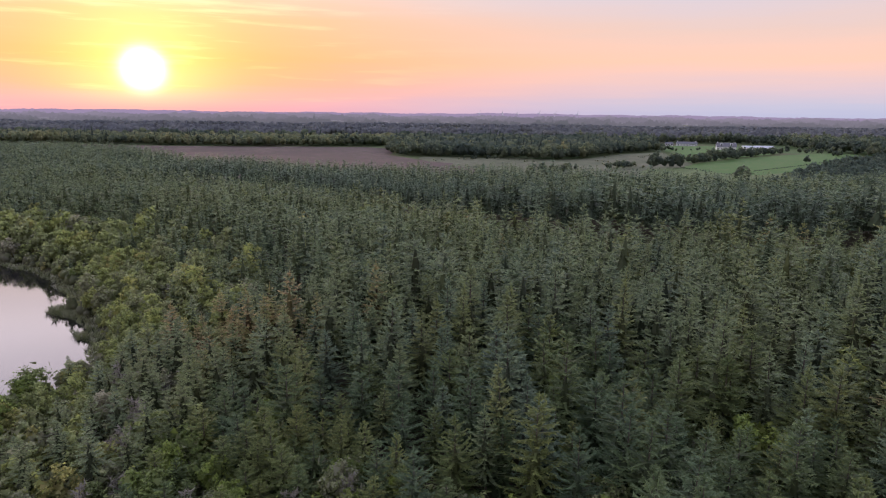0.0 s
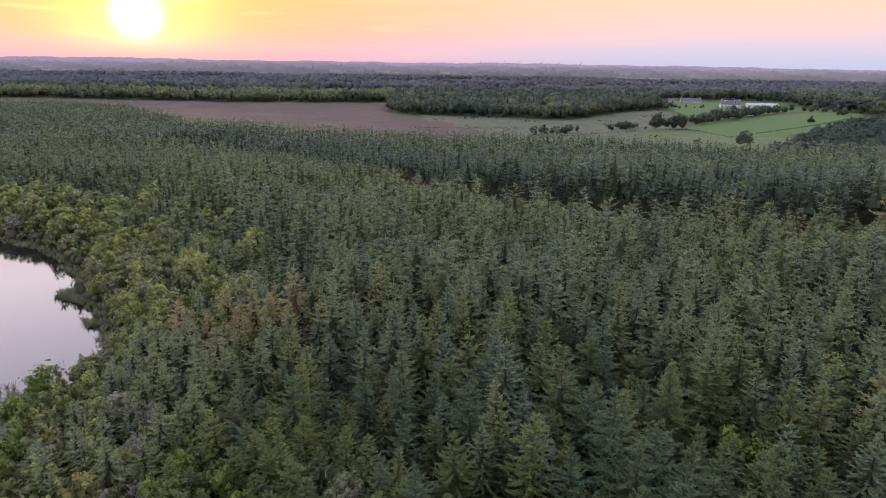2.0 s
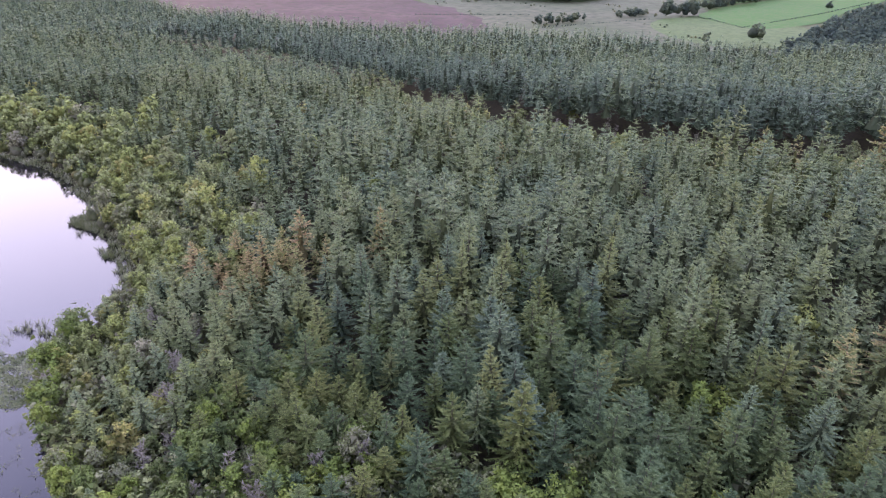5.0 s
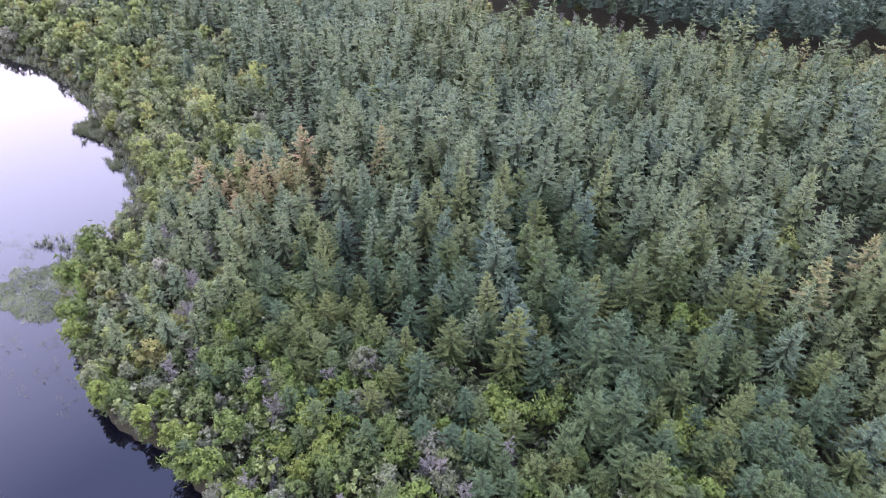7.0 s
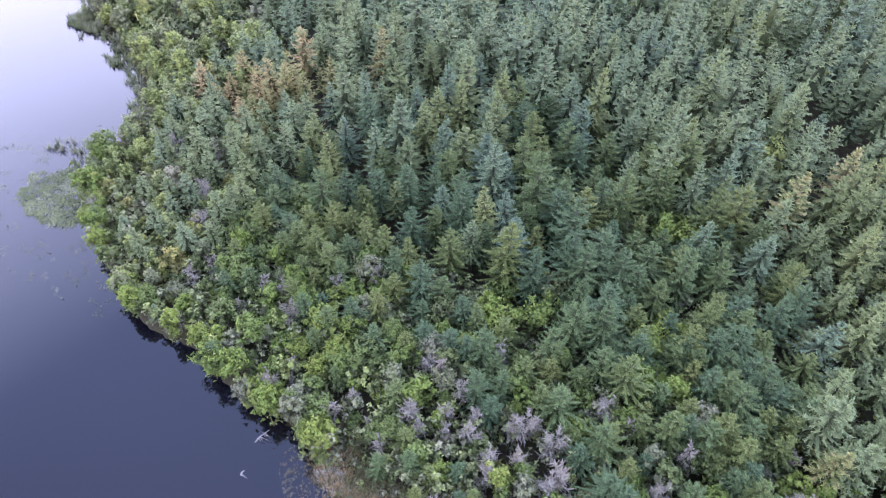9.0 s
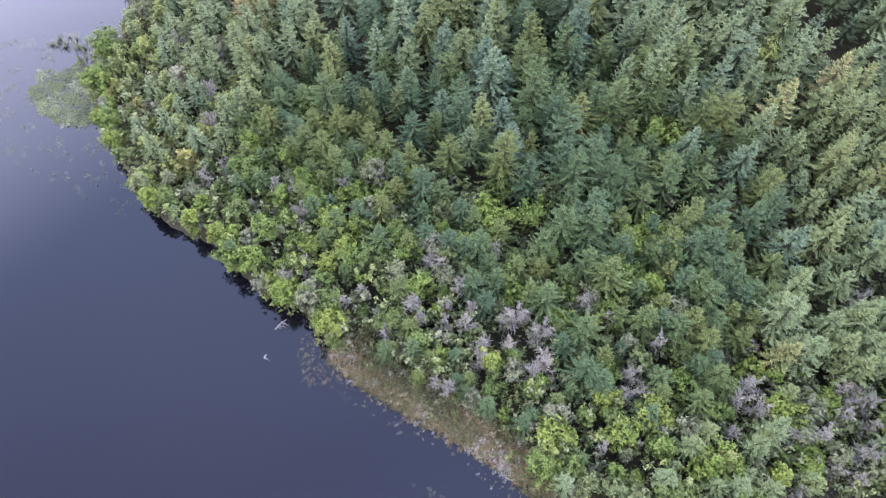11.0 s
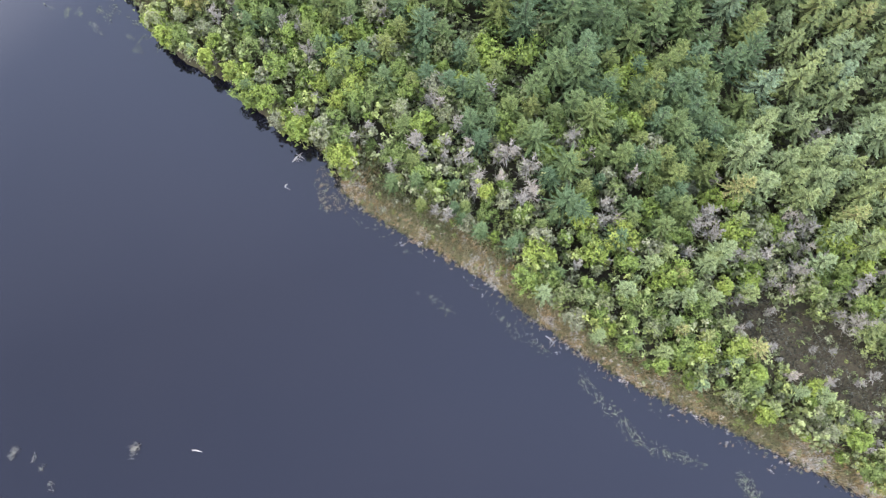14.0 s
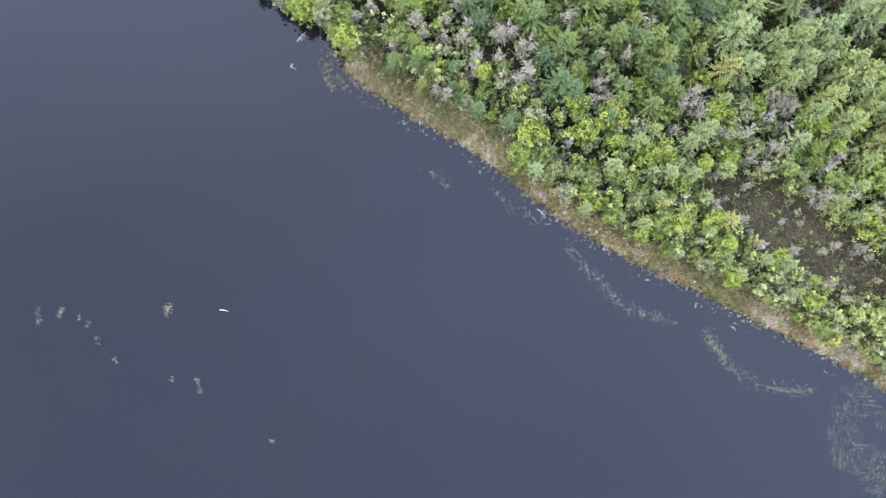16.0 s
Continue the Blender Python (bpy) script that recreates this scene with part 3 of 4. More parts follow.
FOREST_EDGE = np.array([(-900, 620), (-350, 535), (-255, 525), (-190, 440), (-150, 392), (-66, 348), (4, 335), (60, 330), (100, 316), (150, 290), (330, 330)], float)
BOG = [(-420, 570), (-255, 540), (-150, 405), (-60, 352), (10, 340), (60, 400), (40, 470), (0, 530), (-40, 580), (-52, 625), (-58, 755), (-230, 720), (-480, 740)]
SCRUB = [(10, 338), (120, 325), (150, 365), (143, 460), (182, 493), (200, 530), (206, 570), (240, 700), (190, 672), (132, 590), (100, 562), (40, 582), (-35, 590), (10, 500), (30, 430)]
FIELD = [(178, 492), (203, 529), (230, 563), (303, 632), (375, 688), (440, 715), (420, 650), (330, 560), (262, 470), (205, 430), (190, 445)]
PADDOCK = [(136, 462), (178, 494), (192, 442), (240, 470), (225, 400), (195, 365), (150, 350), (126, 400)]
LAWN = [(200, 545), (232, 600), (238, 700), (262, 810), (320, 880), (410, 810), (375, 715), (300, 640), (235, 575)]
sheet("heather_bog", BOG, MAT_HEATH, 0.10, "flat purple-brown heather bog beyond the forest", "bog")
sheet("rough_pasture", SCRUB, MAT_ROUGH, 0.14, "rough tussocky pasture with pale dry grass", "pasture")
sheet("house_lawn", LAWN, MAT_FIELD, 0.18, "short green grass in front of the houses", "field", 3.0)
sheet("green_field", FIELD, MAT_FIELD, 0.22, "smooth bright green grass field between hedges", "field", 1.0)
sheet("paddock", PADDOCK, MAT_PADDOCK, 0.26, "paler green paddock beside a drainage ditch", "field", 1.0)

# ---- trees ----
RIDE = np.array([(-120, 300), (-57, 256), (-16, 223), (19, 191), (48, 176), (76, 167), (92, 160), (130, 166), (220, 180)], float)
HOLLOW = np.array([(58, 101), (61, 92), (66, 84), (78, 79), (96, 77)], float)


def jitter_grid(x0, x1, y0, y1, step, amount=0.36):
    gx, gy = np.meshgrid(np.arange(x0, x1, step), np.arange(y0, y1, step))
    gx = gx + (np.arange(gx.shape[0]) % 2)[:, None] * step * 0.5
    p = np.stack([gx.ravel(), gy.ravel()], 1)
    return p + RNG.uniform(-amount, amount, p.shape) * step


def fan(p, extra=45.0):
    y = np.maximum(p[:, 1], 0)
    return (p[:, 0] < np.maximum(96, 0.70 * y + 32)) & (p[:, 0] > -np.maximum(50 + extra, 0.70 * y + 32))


def forest_limit(p):
    return np.interp(p[:, 0], FOREST_EDGE[:, 0], FOREST_EDGE[:, 1])


def plan_near():
    wide, tight = jitter_grid(-150, 190, -45, 215, 3.75, 0.47), jitter_grid(-75, 95, -45, 110, 2.3, 0.45)
    d0, d1 = shore_distance(wide), shore_distance(tight)
    reach = np.where(wide[:, 0] > 24, 40, 27)
    on_shore = (wide[:, 1] < 105) & (d0 < reach)
    p = np.concatenate([wide[~on_shore], tight[(d1 < np.where(tight[:, 0] > 24, 40, 27)) & (tight[:, 1] < 105)]])
    d = shore_distance(p)
    keep = (d > np.where(p[:, 1] > 84, 2.2, 1.0)) & fan(p) & ~in_clearing(p)
    p, d = p[keep], d[keep]
    ride = edge_distance(RIDE, p, False)
    hollow = edge_distance(HOLLOW, p, False)
    r = RNG.uniform(size=len(p))
    east = ((p[:, 0] > -11) & (p[:, 1] < 60)) | ((p[:, 0] > -17) & (p[:, 1] < 28))
    far = p[:, 1] > 92
    sedge = np.where(east, np.where(p[:, 0] < 12, 5.0, 3.0) + 1.3 * waves(p, 9), 0.6)
    belt = np.where(east, 15, np.where(far, 10 + 0.5 * np.clip(p[:, 1] - 100, 0, 18), 8)) + 3 * waves(p, 11, 3.0)
    mixed = np.where(east, 33, np.where(far, np.where(p[:, 1] < 108, 16, 32), 24)) + 3 * waves(p, 13, 5.0)
    kind = np.full(len(p), 0)                     # 0 spruce, 1 broadleaf, 2 bare, 9 nothing
    kind[(d < mixed) & (r < np.where(east, 0.46, np.where(far, 0.30, 0.58)))] = 1
    groups = np.min([np.hypot(p[:, 0] - x, p[:, 1] - y) / s for x, y, s in ((0, 37, 5), (-9, 36, 4), (10, 30, 5), (-16, 41, 3), (48, 19, 6), (24, 26, 3), (62, -8, 4), (57, 13, 4), (66, 8, 3), (38, 22, 3), (-24, 52, 3), (-34, 58, 2.5))], 0)
    kind[(d < mixed) & (r > 0.94) & ~far] = 2
    kind[(d < mixed) & (r > 0.45) & (groups < 1 + 0.4 * waves(p, 3)) & ~far] = 2
    kind[(d < belt) & (r < np.where(east, 0.66, 0.85)) & (kind != 2)] = 1
    kind[far & (d < belt) & (r < 0.9)] = 1
    kind[d < sedge] = 9
    kind[(d < mixed) & east & (RNG.uniform(size=len(p)) < 0.03)] = 9
    kind[(d > mixed) & (r < 0.035)] = 1
    kind[(d > mixed) & (r > 0.99)] = 2
    front = np.interp(p[:, 0], RIDE[:, 0], RIDE[:, 1]) > p[:, 1]
    kind[ride < np.where(front, 13.0, 4.0)] = 9
    kind[(ride < 13.0) & front & (r < 0.85)] = 1
    kind[(hollow < 3.2)] = 9
    return p, d, kind


def behind_ride(p):
    return (p[:, 1] > np.interp(p[:, 0], RIDE[:, 0], RIDE[:, 1])).astype(float)


P_NEAR, D_NEAR, K_NEAR = plan_near()
Z_NEAR = land_height(P_NEAR, D_NEAR)
TALL = 6.0 + 8.2 * np.clip((D_NEAR - 8) / 42, 0, 1) ** 0.8
TALL = TALL * np.where((P_NEAR[:, 1] < 62) & (P_NEAR[:, 0] > 22), 0.82, 1.0)
TALL = TALL * RNG.normal(1.0, 0.15, len(TALL)).clip(0.6, 1.35) + 1.3 * waves(P_NEAR, 22, 1.5) * np.clip(D_NEAR / 50, 0, 1)
NEAR_RIDE = np.clip(1 - edge_distance(RIDE, P_NEAR, False) / 45, 0, 1) * (P_NEAR[:, 0] > -40)
TALL = TALL + np.where(behind_ride(P_NEAR) > 0, 1.5 + 3.5 * NEAR_RIDE, -2.6 * NEAR_RIDE)


def spruce_tint(p):
    n = len(p)
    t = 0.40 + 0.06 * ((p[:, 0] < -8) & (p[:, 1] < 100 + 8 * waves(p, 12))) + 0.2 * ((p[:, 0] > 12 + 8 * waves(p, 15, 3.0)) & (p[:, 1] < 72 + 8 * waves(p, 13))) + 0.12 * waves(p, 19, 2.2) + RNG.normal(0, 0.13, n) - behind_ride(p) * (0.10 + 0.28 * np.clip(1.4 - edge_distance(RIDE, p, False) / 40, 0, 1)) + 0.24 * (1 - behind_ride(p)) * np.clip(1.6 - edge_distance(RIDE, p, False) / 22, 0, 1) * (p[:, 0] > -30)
    return np.where(RNG.uniform(size=n) < 0.004 * (p[:, 1] < 115) + 0.85 * np.exp(-((p[:, 0] + 27) / 15) ** 2 - ((p[:, 1] - 94) / 8) ** 2), RNG.uniform(0.84, 0.97, n), np.clip(t, 0, 0.88))


def tree_things(name, pts, zs, tall, kinds, unit, mat, trunk_r, label, category, group, crown):
    """Single trees: a trunk and a crown each, on shared meshes."""
    meshes = []
    for n, (v, f, tip) in enumerate(kinds):
        me = mesh_from(crown, v, f, mat, {"tip": tip}, smooth=True)
        b = Build()
        b.tube([(0, 0, -0.4), (0.05, 0, unit * 0.4), (0, 0.04, unit * 0.93)], [trunk_r, trunk_r * 0.7, 0.02], 6)
        if crown == "crown":
            for k in range(4):
                a = k * 1.6 + n
                z = unit * (0.28 + 0.08 * k)
                tip_p = np.array((math.cos(a), math.sin(a), 0)) * unit * 0.2 + np.array((0, 0, z + unit * 0.2))
                b.tube([(0, 0, z), tip_p], [trunk_r * 0.5, 0.015], 4)
        tv, tf, tt = b.arrays()
        meshes.append((me, mesh_from("trunk", tv, tf, MAT_BARK, smooth=True)))
    for (x, y), z, h in zip(pts, zs, tall):
        crown_me, trunk_me = meshes[RNG.integers(0, len(meshes))]
        root = new(name)
        s = h / unit
        wide = s ** 0.75 * RNG.uniform(0.82, 1.22)
        root.matrix_basis = Matrix.LocRotScale((x, y, z), Euler((RNG.normal(0, 0.025), RNG.normal(0, 0.025), RNG.uniform(0, 6.283))), (wide, wide, s))
        tagged(root, label, category, group)
        part_mesh("trunk", trunk_me, root)
        part_mesh(crown, crown_me, root)


SPRUCE_FINE = [spruce_arrays(s, 14, 9, 17, 0.48, radius=(3.1, 3.5, 2.8, 3.3)[s % 4], full=(0.95, 1.1, 1.0, 1.2)[s % 4]) for s in range(8)]
YOUNG_FINE = [spruce_arrays(170 + s, 12, 9, 17, 0.52, radius=(3.6, 4.2, 3.2)[s % 3], full=(0.75, 0.9, 0.65)[s % 3], base=2.0, droop=0.15) for s in range(6)]
SPRUCE_NEAR = [spruce_arrays(180 + s, 11, 8, 12, 0.58, radius=(3.1, 3.5, 2.8, 3.3)[s % 4], full=(0.95, 1.1, 1.0, 1.2)[s % 4], base=4.4) for s in range(8)]
SPRUCE_MID = [spruce_arrays(20 + s, 10, 6, 7, 0.75, radius=3.1, base=5.4, full=1.0, core=0.4) for s in range(8)]
SPRUCE_FAR = [spruce_arrays(40 + s, 8, 6, 3, 1.1, radius=2.9, base=6.2, full=0.95, core=0.38) for s in range(10)]
SPRUCE_MIN = [spruce_arrays(60 + s, 6, 5, 1, 1.5, radius=2.8, base=7.2, full=0.9, core=0.5, sides=4) for s in range(10)]
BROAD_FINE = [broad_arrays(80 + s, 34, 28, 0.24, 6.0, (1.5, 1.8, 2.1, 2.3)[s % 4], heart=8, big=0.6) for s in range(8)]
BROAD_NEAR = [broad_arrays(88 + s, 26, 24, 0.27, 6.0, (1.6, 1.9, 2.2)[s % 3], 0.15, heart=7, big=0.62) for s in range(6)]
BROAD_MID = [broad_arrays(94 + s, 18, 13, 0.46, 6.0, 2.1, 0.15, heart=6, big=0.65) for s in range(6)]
BROAD_FAR = [broad_arrays(100 + s, 10, 6, 0.8, 6.0, 2.1, 0.05, 3, 0.7) for s in range(6)]
BROAD_MIN = [broad_arrays(120 + s, 0, 0, 1.0, 6.0, 2.2, 0.1, 2, 0.8) for s in range(6)]
BUSH = [broad_arrays(130 + s, 7, 11, 0.46, 6.0, 2.5, -0.15, 2, 0.7) for s in range(6)]
SHRUB = [broad_arrays(136 + s, 4, 5, 0.8, 6.0, 2.5, -0.15, 2, 0.7) for s in range(4)]
DEAD_FINE = [dead_arrays(150 + s, 6.0, (0.9, 1.2, 1.0, 1.35)[s % 4], 38, 16) for s in range(6)]


def build_forest():
    # single spruces: those that stand nearest to the near shore
    idx = np.nonzero(K_NEAR == 0)[0]
    reach = np.hypot(P_NEAR[idx, 0] - 8, (P_NEAR[idx, 1] - 52) * 1.0)
    idx = idx[np.argsort(reach)]
    one, rest = idx[:300], idx[300:]
    is_young = D_NEAR[one] + RNG.normal(0, 5, len(one)) < np.where(P_NEAR[one, 0] > 12, 58, 37)
    young = one[is_young]
    one = one[~is_young]
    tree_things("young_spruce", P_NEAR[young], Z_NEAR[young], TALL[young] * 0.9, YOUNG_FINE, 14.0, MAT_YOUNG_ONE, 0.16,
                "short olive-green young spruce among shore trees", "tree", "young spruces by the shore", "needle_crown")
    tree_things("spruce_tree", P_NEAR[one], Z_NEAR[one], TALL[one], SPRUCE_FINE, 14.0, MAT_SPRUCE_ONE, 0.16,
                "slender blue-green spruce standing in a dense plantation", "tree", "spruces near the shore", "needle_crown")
    y = P_NEAR[rest, 1] + RNG.uniform(-9, 9, len(rest))
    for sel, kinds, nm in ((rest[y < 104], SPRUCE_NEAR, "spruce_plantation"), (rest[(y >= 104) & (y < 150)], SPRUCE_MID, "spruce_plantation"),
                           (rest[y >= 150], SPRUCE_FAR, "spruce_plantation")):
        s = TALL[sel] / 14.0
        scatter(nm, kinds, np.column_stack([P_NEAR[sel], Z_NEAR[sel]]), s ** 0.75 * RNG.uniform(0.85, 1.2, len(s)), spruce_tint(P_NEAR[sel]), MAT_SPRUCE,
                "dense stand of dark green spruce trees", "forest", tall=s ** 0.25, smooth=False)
    # broadleaved trees
    idx = np.nonzero(K_NEAR == 1)[0]
    idx = idx[np.argsort(np.hypot(P_NEAR[idx, 0] - 8, P_NEAR[idx, 1] - 20))]
    one, rest = idx[:300], idx[300:]
    h = (3.1 + 2.7 * np.clip(D_NEAR / 25, 0, 1)) * RNG.uniform(0.6, 1.35, len(D_NEAR))
    h = np.where(P_NEAR[:, 1] > 95, h * 1.25 + 2.0, h)
    h = np.where(D_NEAR > 45, 8.0 + RNG.uniform(-1.5, 2, len(D_NEAR)), h)
    h = np.where(edge_distance(RIDE, P_NEAR, False) < 13.5, RNG.uniform(5.0, 8.0, len(h)), h)
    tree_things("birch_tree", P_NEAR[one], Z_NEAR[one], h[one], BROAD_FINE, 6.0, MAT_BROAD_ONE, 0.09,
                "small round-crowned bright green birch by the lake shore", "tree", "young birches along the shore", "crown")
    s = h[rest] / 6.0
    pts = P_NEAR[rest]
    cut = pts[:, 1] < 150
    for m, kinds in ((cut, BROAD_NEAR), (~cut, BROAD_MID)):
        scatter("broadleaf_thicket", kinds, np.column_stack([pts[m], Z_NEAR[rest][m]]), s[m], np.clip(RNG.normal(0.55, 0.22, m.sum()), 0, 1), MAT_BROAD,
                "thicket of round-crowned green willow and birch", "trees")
    # willows that lean over the water in the cove and along the far shore
    line = LAKE[(LAKE[:, 0] < -13.5) & (LAKE[:, 1] > 31) & (LAKE[:, 1] < 150) & (LAKE[:, 0] > -110)]
    q = line[np.argsort(line[:, 1])]
    q = np.repeat(q, 3, 0) + RNG.normal(0, 0.9, (len(q) * 3, 2))
    q = q[shore_distance(q) > np.where(q[:, 1] > 84, 1.9, 0.5)]
    q = q[RNG.uniform(size=len(q)) < np.where(q[:, 1] < 95, 1.0, 0.45)]
    tree_things("willow_tree", q, np.full(len(q), 0.1), RNG.uniform(3.2, 6.0, len(q)), BROAD_FINE, 6.0, MAT_BROAD_ONE, 0.09,
                "low rounded green willow leaning over the water's edge", "tree", "willows on the cove shore", "crown")
    # undergrowth beneath the shore trees
    p = jitter_grid(-60, 95, -40, 100, 2.0, 0.5)
    d = shore_distance(p)
    sunny = ((p[:, 0] > -11) & (p[:, 1] < 60)) | ((p[:, 0] > -17) & (p[:, 1] < 28))
    m = (d > np.where(sunny, np.where(p[:, 0] < 12, 5.4, 3.6) + 1.2 * waves(p, 9), 0.1)) & (d < np.where(p[:, 0] > 20, 75, 30)) & ~in_clearing(p) & fan(p)
    p = p[m]
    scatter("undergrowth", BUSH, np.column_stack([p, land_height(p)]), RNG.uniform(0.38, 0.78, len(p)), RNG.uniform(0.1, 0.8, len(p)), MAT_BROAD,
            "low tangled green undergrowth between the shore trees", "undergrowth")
    p = jitter_grid(-125, -5, 70, 180, 2.2, 0.5)
    d = shore_distance(p)
    p = p[(d > 1.3) & (d < 28) & ((p[:, 1] > 95) | (d < 3))]
    scatter("undergrowth", SHRUB, np.column_stack([p, land_height(p)]), RNG.uniform(0.35, 0.75, len(p)), RNG.uniform(0.1, 1, len(p)), MAT_BROAD,
            "low tangled green undergrowth between the shore trees", "undergrowth")
    # bare grey trees
    idx = np.nonzero(K_NEAR == 2)[0][:300]
    tree_things("dead_tree", P_NEAR[idx], Z_NEAR[idx], np.clip(TALL[idx] * 0.7, 2.6, 6.5), DEAD_FINE, 6.0, MAT_DEAD_ONE, 0.07,
                "bare grey lichen-covered dead tree among green ones", "tree", "bare grey trees", "crown")
    p = jitter_grid(38, 80, -12, 22, 4.0, 0.5)
    p = p[in_clearing(p)][:26]
    tree_things("dead_tree", p, land_height(p), RNG.uniform(1.6, 3.6, len(p)), DEAD_FINE, 6.0, MAT_DEAD_ONE, 0.07,
                "small bare grey dead tree in a peaty clearing", "tree", "bare grey trees", "crown")
    # the plantation further off
    p = jitter_grid(-560, 480, 215, 640, 3.7, 0.48)
    lim = forest_limit(p)
    p = p[(p[:, 1] < lim + 6 * waves(p, 21)) & fan(p, 20) & (edge_distance(RIDE, p, False) > 5)]
    p = p[shore_distance(p) > 12]
    s = (13.6 + 0.8 * waves(p, 40, 1.0) + RNG.normal(0, 1.0, len(p)).clip(-2.5, 1.6)) / 14.0
    z = land_height(p)
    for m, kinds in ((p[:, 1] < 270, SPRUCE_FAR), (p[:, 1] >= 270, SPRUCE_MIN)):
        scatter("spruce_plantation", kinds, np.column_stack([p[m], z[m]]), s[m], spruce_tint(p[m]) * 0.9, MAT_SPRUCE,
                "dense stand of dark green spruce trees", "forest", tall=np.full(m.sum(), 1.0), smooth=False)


build_forest()


FAR_HOUSES = ((272, 1014), (508, 1402), (-274, 1575), (-312, 1516), (560, 1200))


def build_far_woods():
    wood_a = np.array([(-60, 758), (-52, 632), (-32, 597), (0, 585), (40, 580), (80, 561), (106, 560), (132, 588), (165, 642), (190, 674), (236, 712), (258, 810), (290, 930), (0, 960), (-70, 900)], float)
    wood_b = np.array([(-620, 760), (-420, 750), (-230, 728), (-60, 765), (-60, 900), (-300, 880), (-620, 900)], float)
    wood_c = np.array([(150, 300), (163, 328), (190, 362), (245, 435), (300, 500), (365, 556), (480, 640), (700, 640), (600, 300), (300, 200)], float)

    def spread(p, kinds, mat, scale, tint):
        scatter("far_wood", kinds, np.column_stack([p, land_height(p)]), scale, np.clip(tint, 0, 1), mat, "distant mixed woodland in dull green, paled with painted haze", "woodland")

    # the two woods behind the bog: full-crowned trees along their fronts, plain crowns behind
    p = jitter_grid(-620, 300, 560, 970, 6.6, 0.48)
    p = p[fan(p, 20)]
    for poly, tone in ((wood_a, 0.34), (wood_b, 0.68)):
        q = p[inside(poly, p) & ((waves(p, 26, 1.9) > -0.75) | (poly is wood_a))]
        rim = (edge_distance(poly, q) < 34) & (q[:, 1] < 790)
        for m, kinds in ((rim, BROAD_FAR), (~rim, BROAD_MIN)):
            n = m.sum()
            spread(q[m], kinds, MAT_FAR, RNG.uniform(1.35, 2.2, n) + 0.25 * waves(q[m], 33), tone + 0.22 * waves(q[m], 41, 3.3) + RNG.normal(0, 0.17, n))
        tall = RNG.uniform(size=len(q)) < 0.09
        spread(q[tall] + 2.5, SPRUCE_MIN, MAT_FAR, RNG.uniform(0.85, 1.35, tall.sum()), np.full(tall.sum(), 0.12))
    # the dark scrubby wood beside the field
    q = jitter_grid(160, 620, 200, 650, 5.2, 0.48)
    q = q[inside(wood_c, q) & fan(q, 20)]
    spread(q, BROAD_FAR, MAT_FAR, RNG.uniform(0.9, 1.7, len(q)), 0.06 + 0.1 * waves(q, 21) + RNG.normal(0, 0.09, len(q)))
    # woods among the farms and beyond
    p = jitter_grid(-1000, 1000, 620, 1300, 8.6, 0.48)
    p = p[fan(p, 20) & ~inside(wood_a, p) & ~inside(wood_b, p) & ~inside(wood_c, p)]
    farm = (p[:, 0] > 235) & (p[:, 0] < 430) & (p[:, 1] < 925)
    rest = (p[:, 1] > 905) & (waves(p, 75, 2.7) > -0.12)
    behind = (p[:, 0] > 190) & (p[:, 0] < 620) & (p[:, 1] > 905) & (p[:, 1] < 1130) & (waves(p, 46, 0.9) > -0.55)
    east = (p[:, 0] > 420) & (p[:, 1] > 640) & (waves(p, 40, 0.4) > -0.2)
    west = (p[:, 0] < -330) & (p[:, 1] > 905) & (waves(p, 60, 0.4) > 0.1)
    clear = np.min([np.hypot(p[:, 0] - x, (p[:, 1] - y + 25) * 0.55) for x, y in FAR_HOUSES], 0) > 17
    p = p[(rest | behind | east | west) & ~farm & clear]
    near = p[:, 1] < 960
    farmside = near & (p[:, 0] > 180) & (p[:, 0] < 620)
    # from 960 m out the leaf colour itself holds the haze
    for m, kinds, mat in ((farmside, BROAD_FAR, MAT_FAR), (near & ~farmside, BROAD_MIN, MAT_FAR), (~near, BROAD_MIN, MAT_HAZE_PALED)):
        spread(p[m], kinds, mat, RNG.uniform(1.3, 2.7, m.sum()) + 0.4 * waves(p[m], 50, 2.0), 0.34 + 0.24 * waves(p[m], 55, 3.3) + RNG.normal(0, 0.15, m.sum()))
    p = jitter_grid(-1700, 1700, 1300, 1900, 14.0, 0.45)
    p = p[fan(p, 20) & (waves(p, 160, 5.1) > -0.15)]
    scatter("far_wood", BROAD_MIN, np.column_stack([p, np.full(len(p), 1.2)]), RNG.uniform(1.8, 3.0, len(p)), np.clip(0.35 + 0.3 * waves(p, 90, 1.0) + RNG.normal(0, 0.1, len(p)), 0, 1), MAT_HAZE_PALED,
            "distant mixed woodland in dull green, paled with painted haze", "woodland", tall=np.full(len(p), 0.8))
    # hedges and bushes between the fields
    lines = [((203, 529), (230, 565), 16, 1.0), ((230, 565), (291, 628), 26, 1.25), ((291, 628), (360, 702), 22, 1.0), ((375, 690), (440, 722), 14, 0.9), ((238, 700), (262, 790), 12, 0.8),
             ((156, 480), (160, 484), 2, 1.9), ((168, 490), (176, 497), 4, 1.4), ((184, 520), (204, 565), 7, 0.7), ((122, 474), (146, 496), 14, 0.75), ((62, 432), (92, 452), 16, 0.8), ((20, 560), (50, 570), 8, 0.5),
             ((174, 373), (176, 374), 2, 1.2), ((153, 371), (153, 372), 1, 1.2), ((303, 549), (304, 550), 1, 1.1), ((393, 656), (402, 668), 6, 1.0), ((345, 735), (375, 755), 8, 0.6), ((316, 742), (330, 748), 4, 0.5), ((250, 735), (290, 742), 9, 0.5)]
    pts, size = [], []
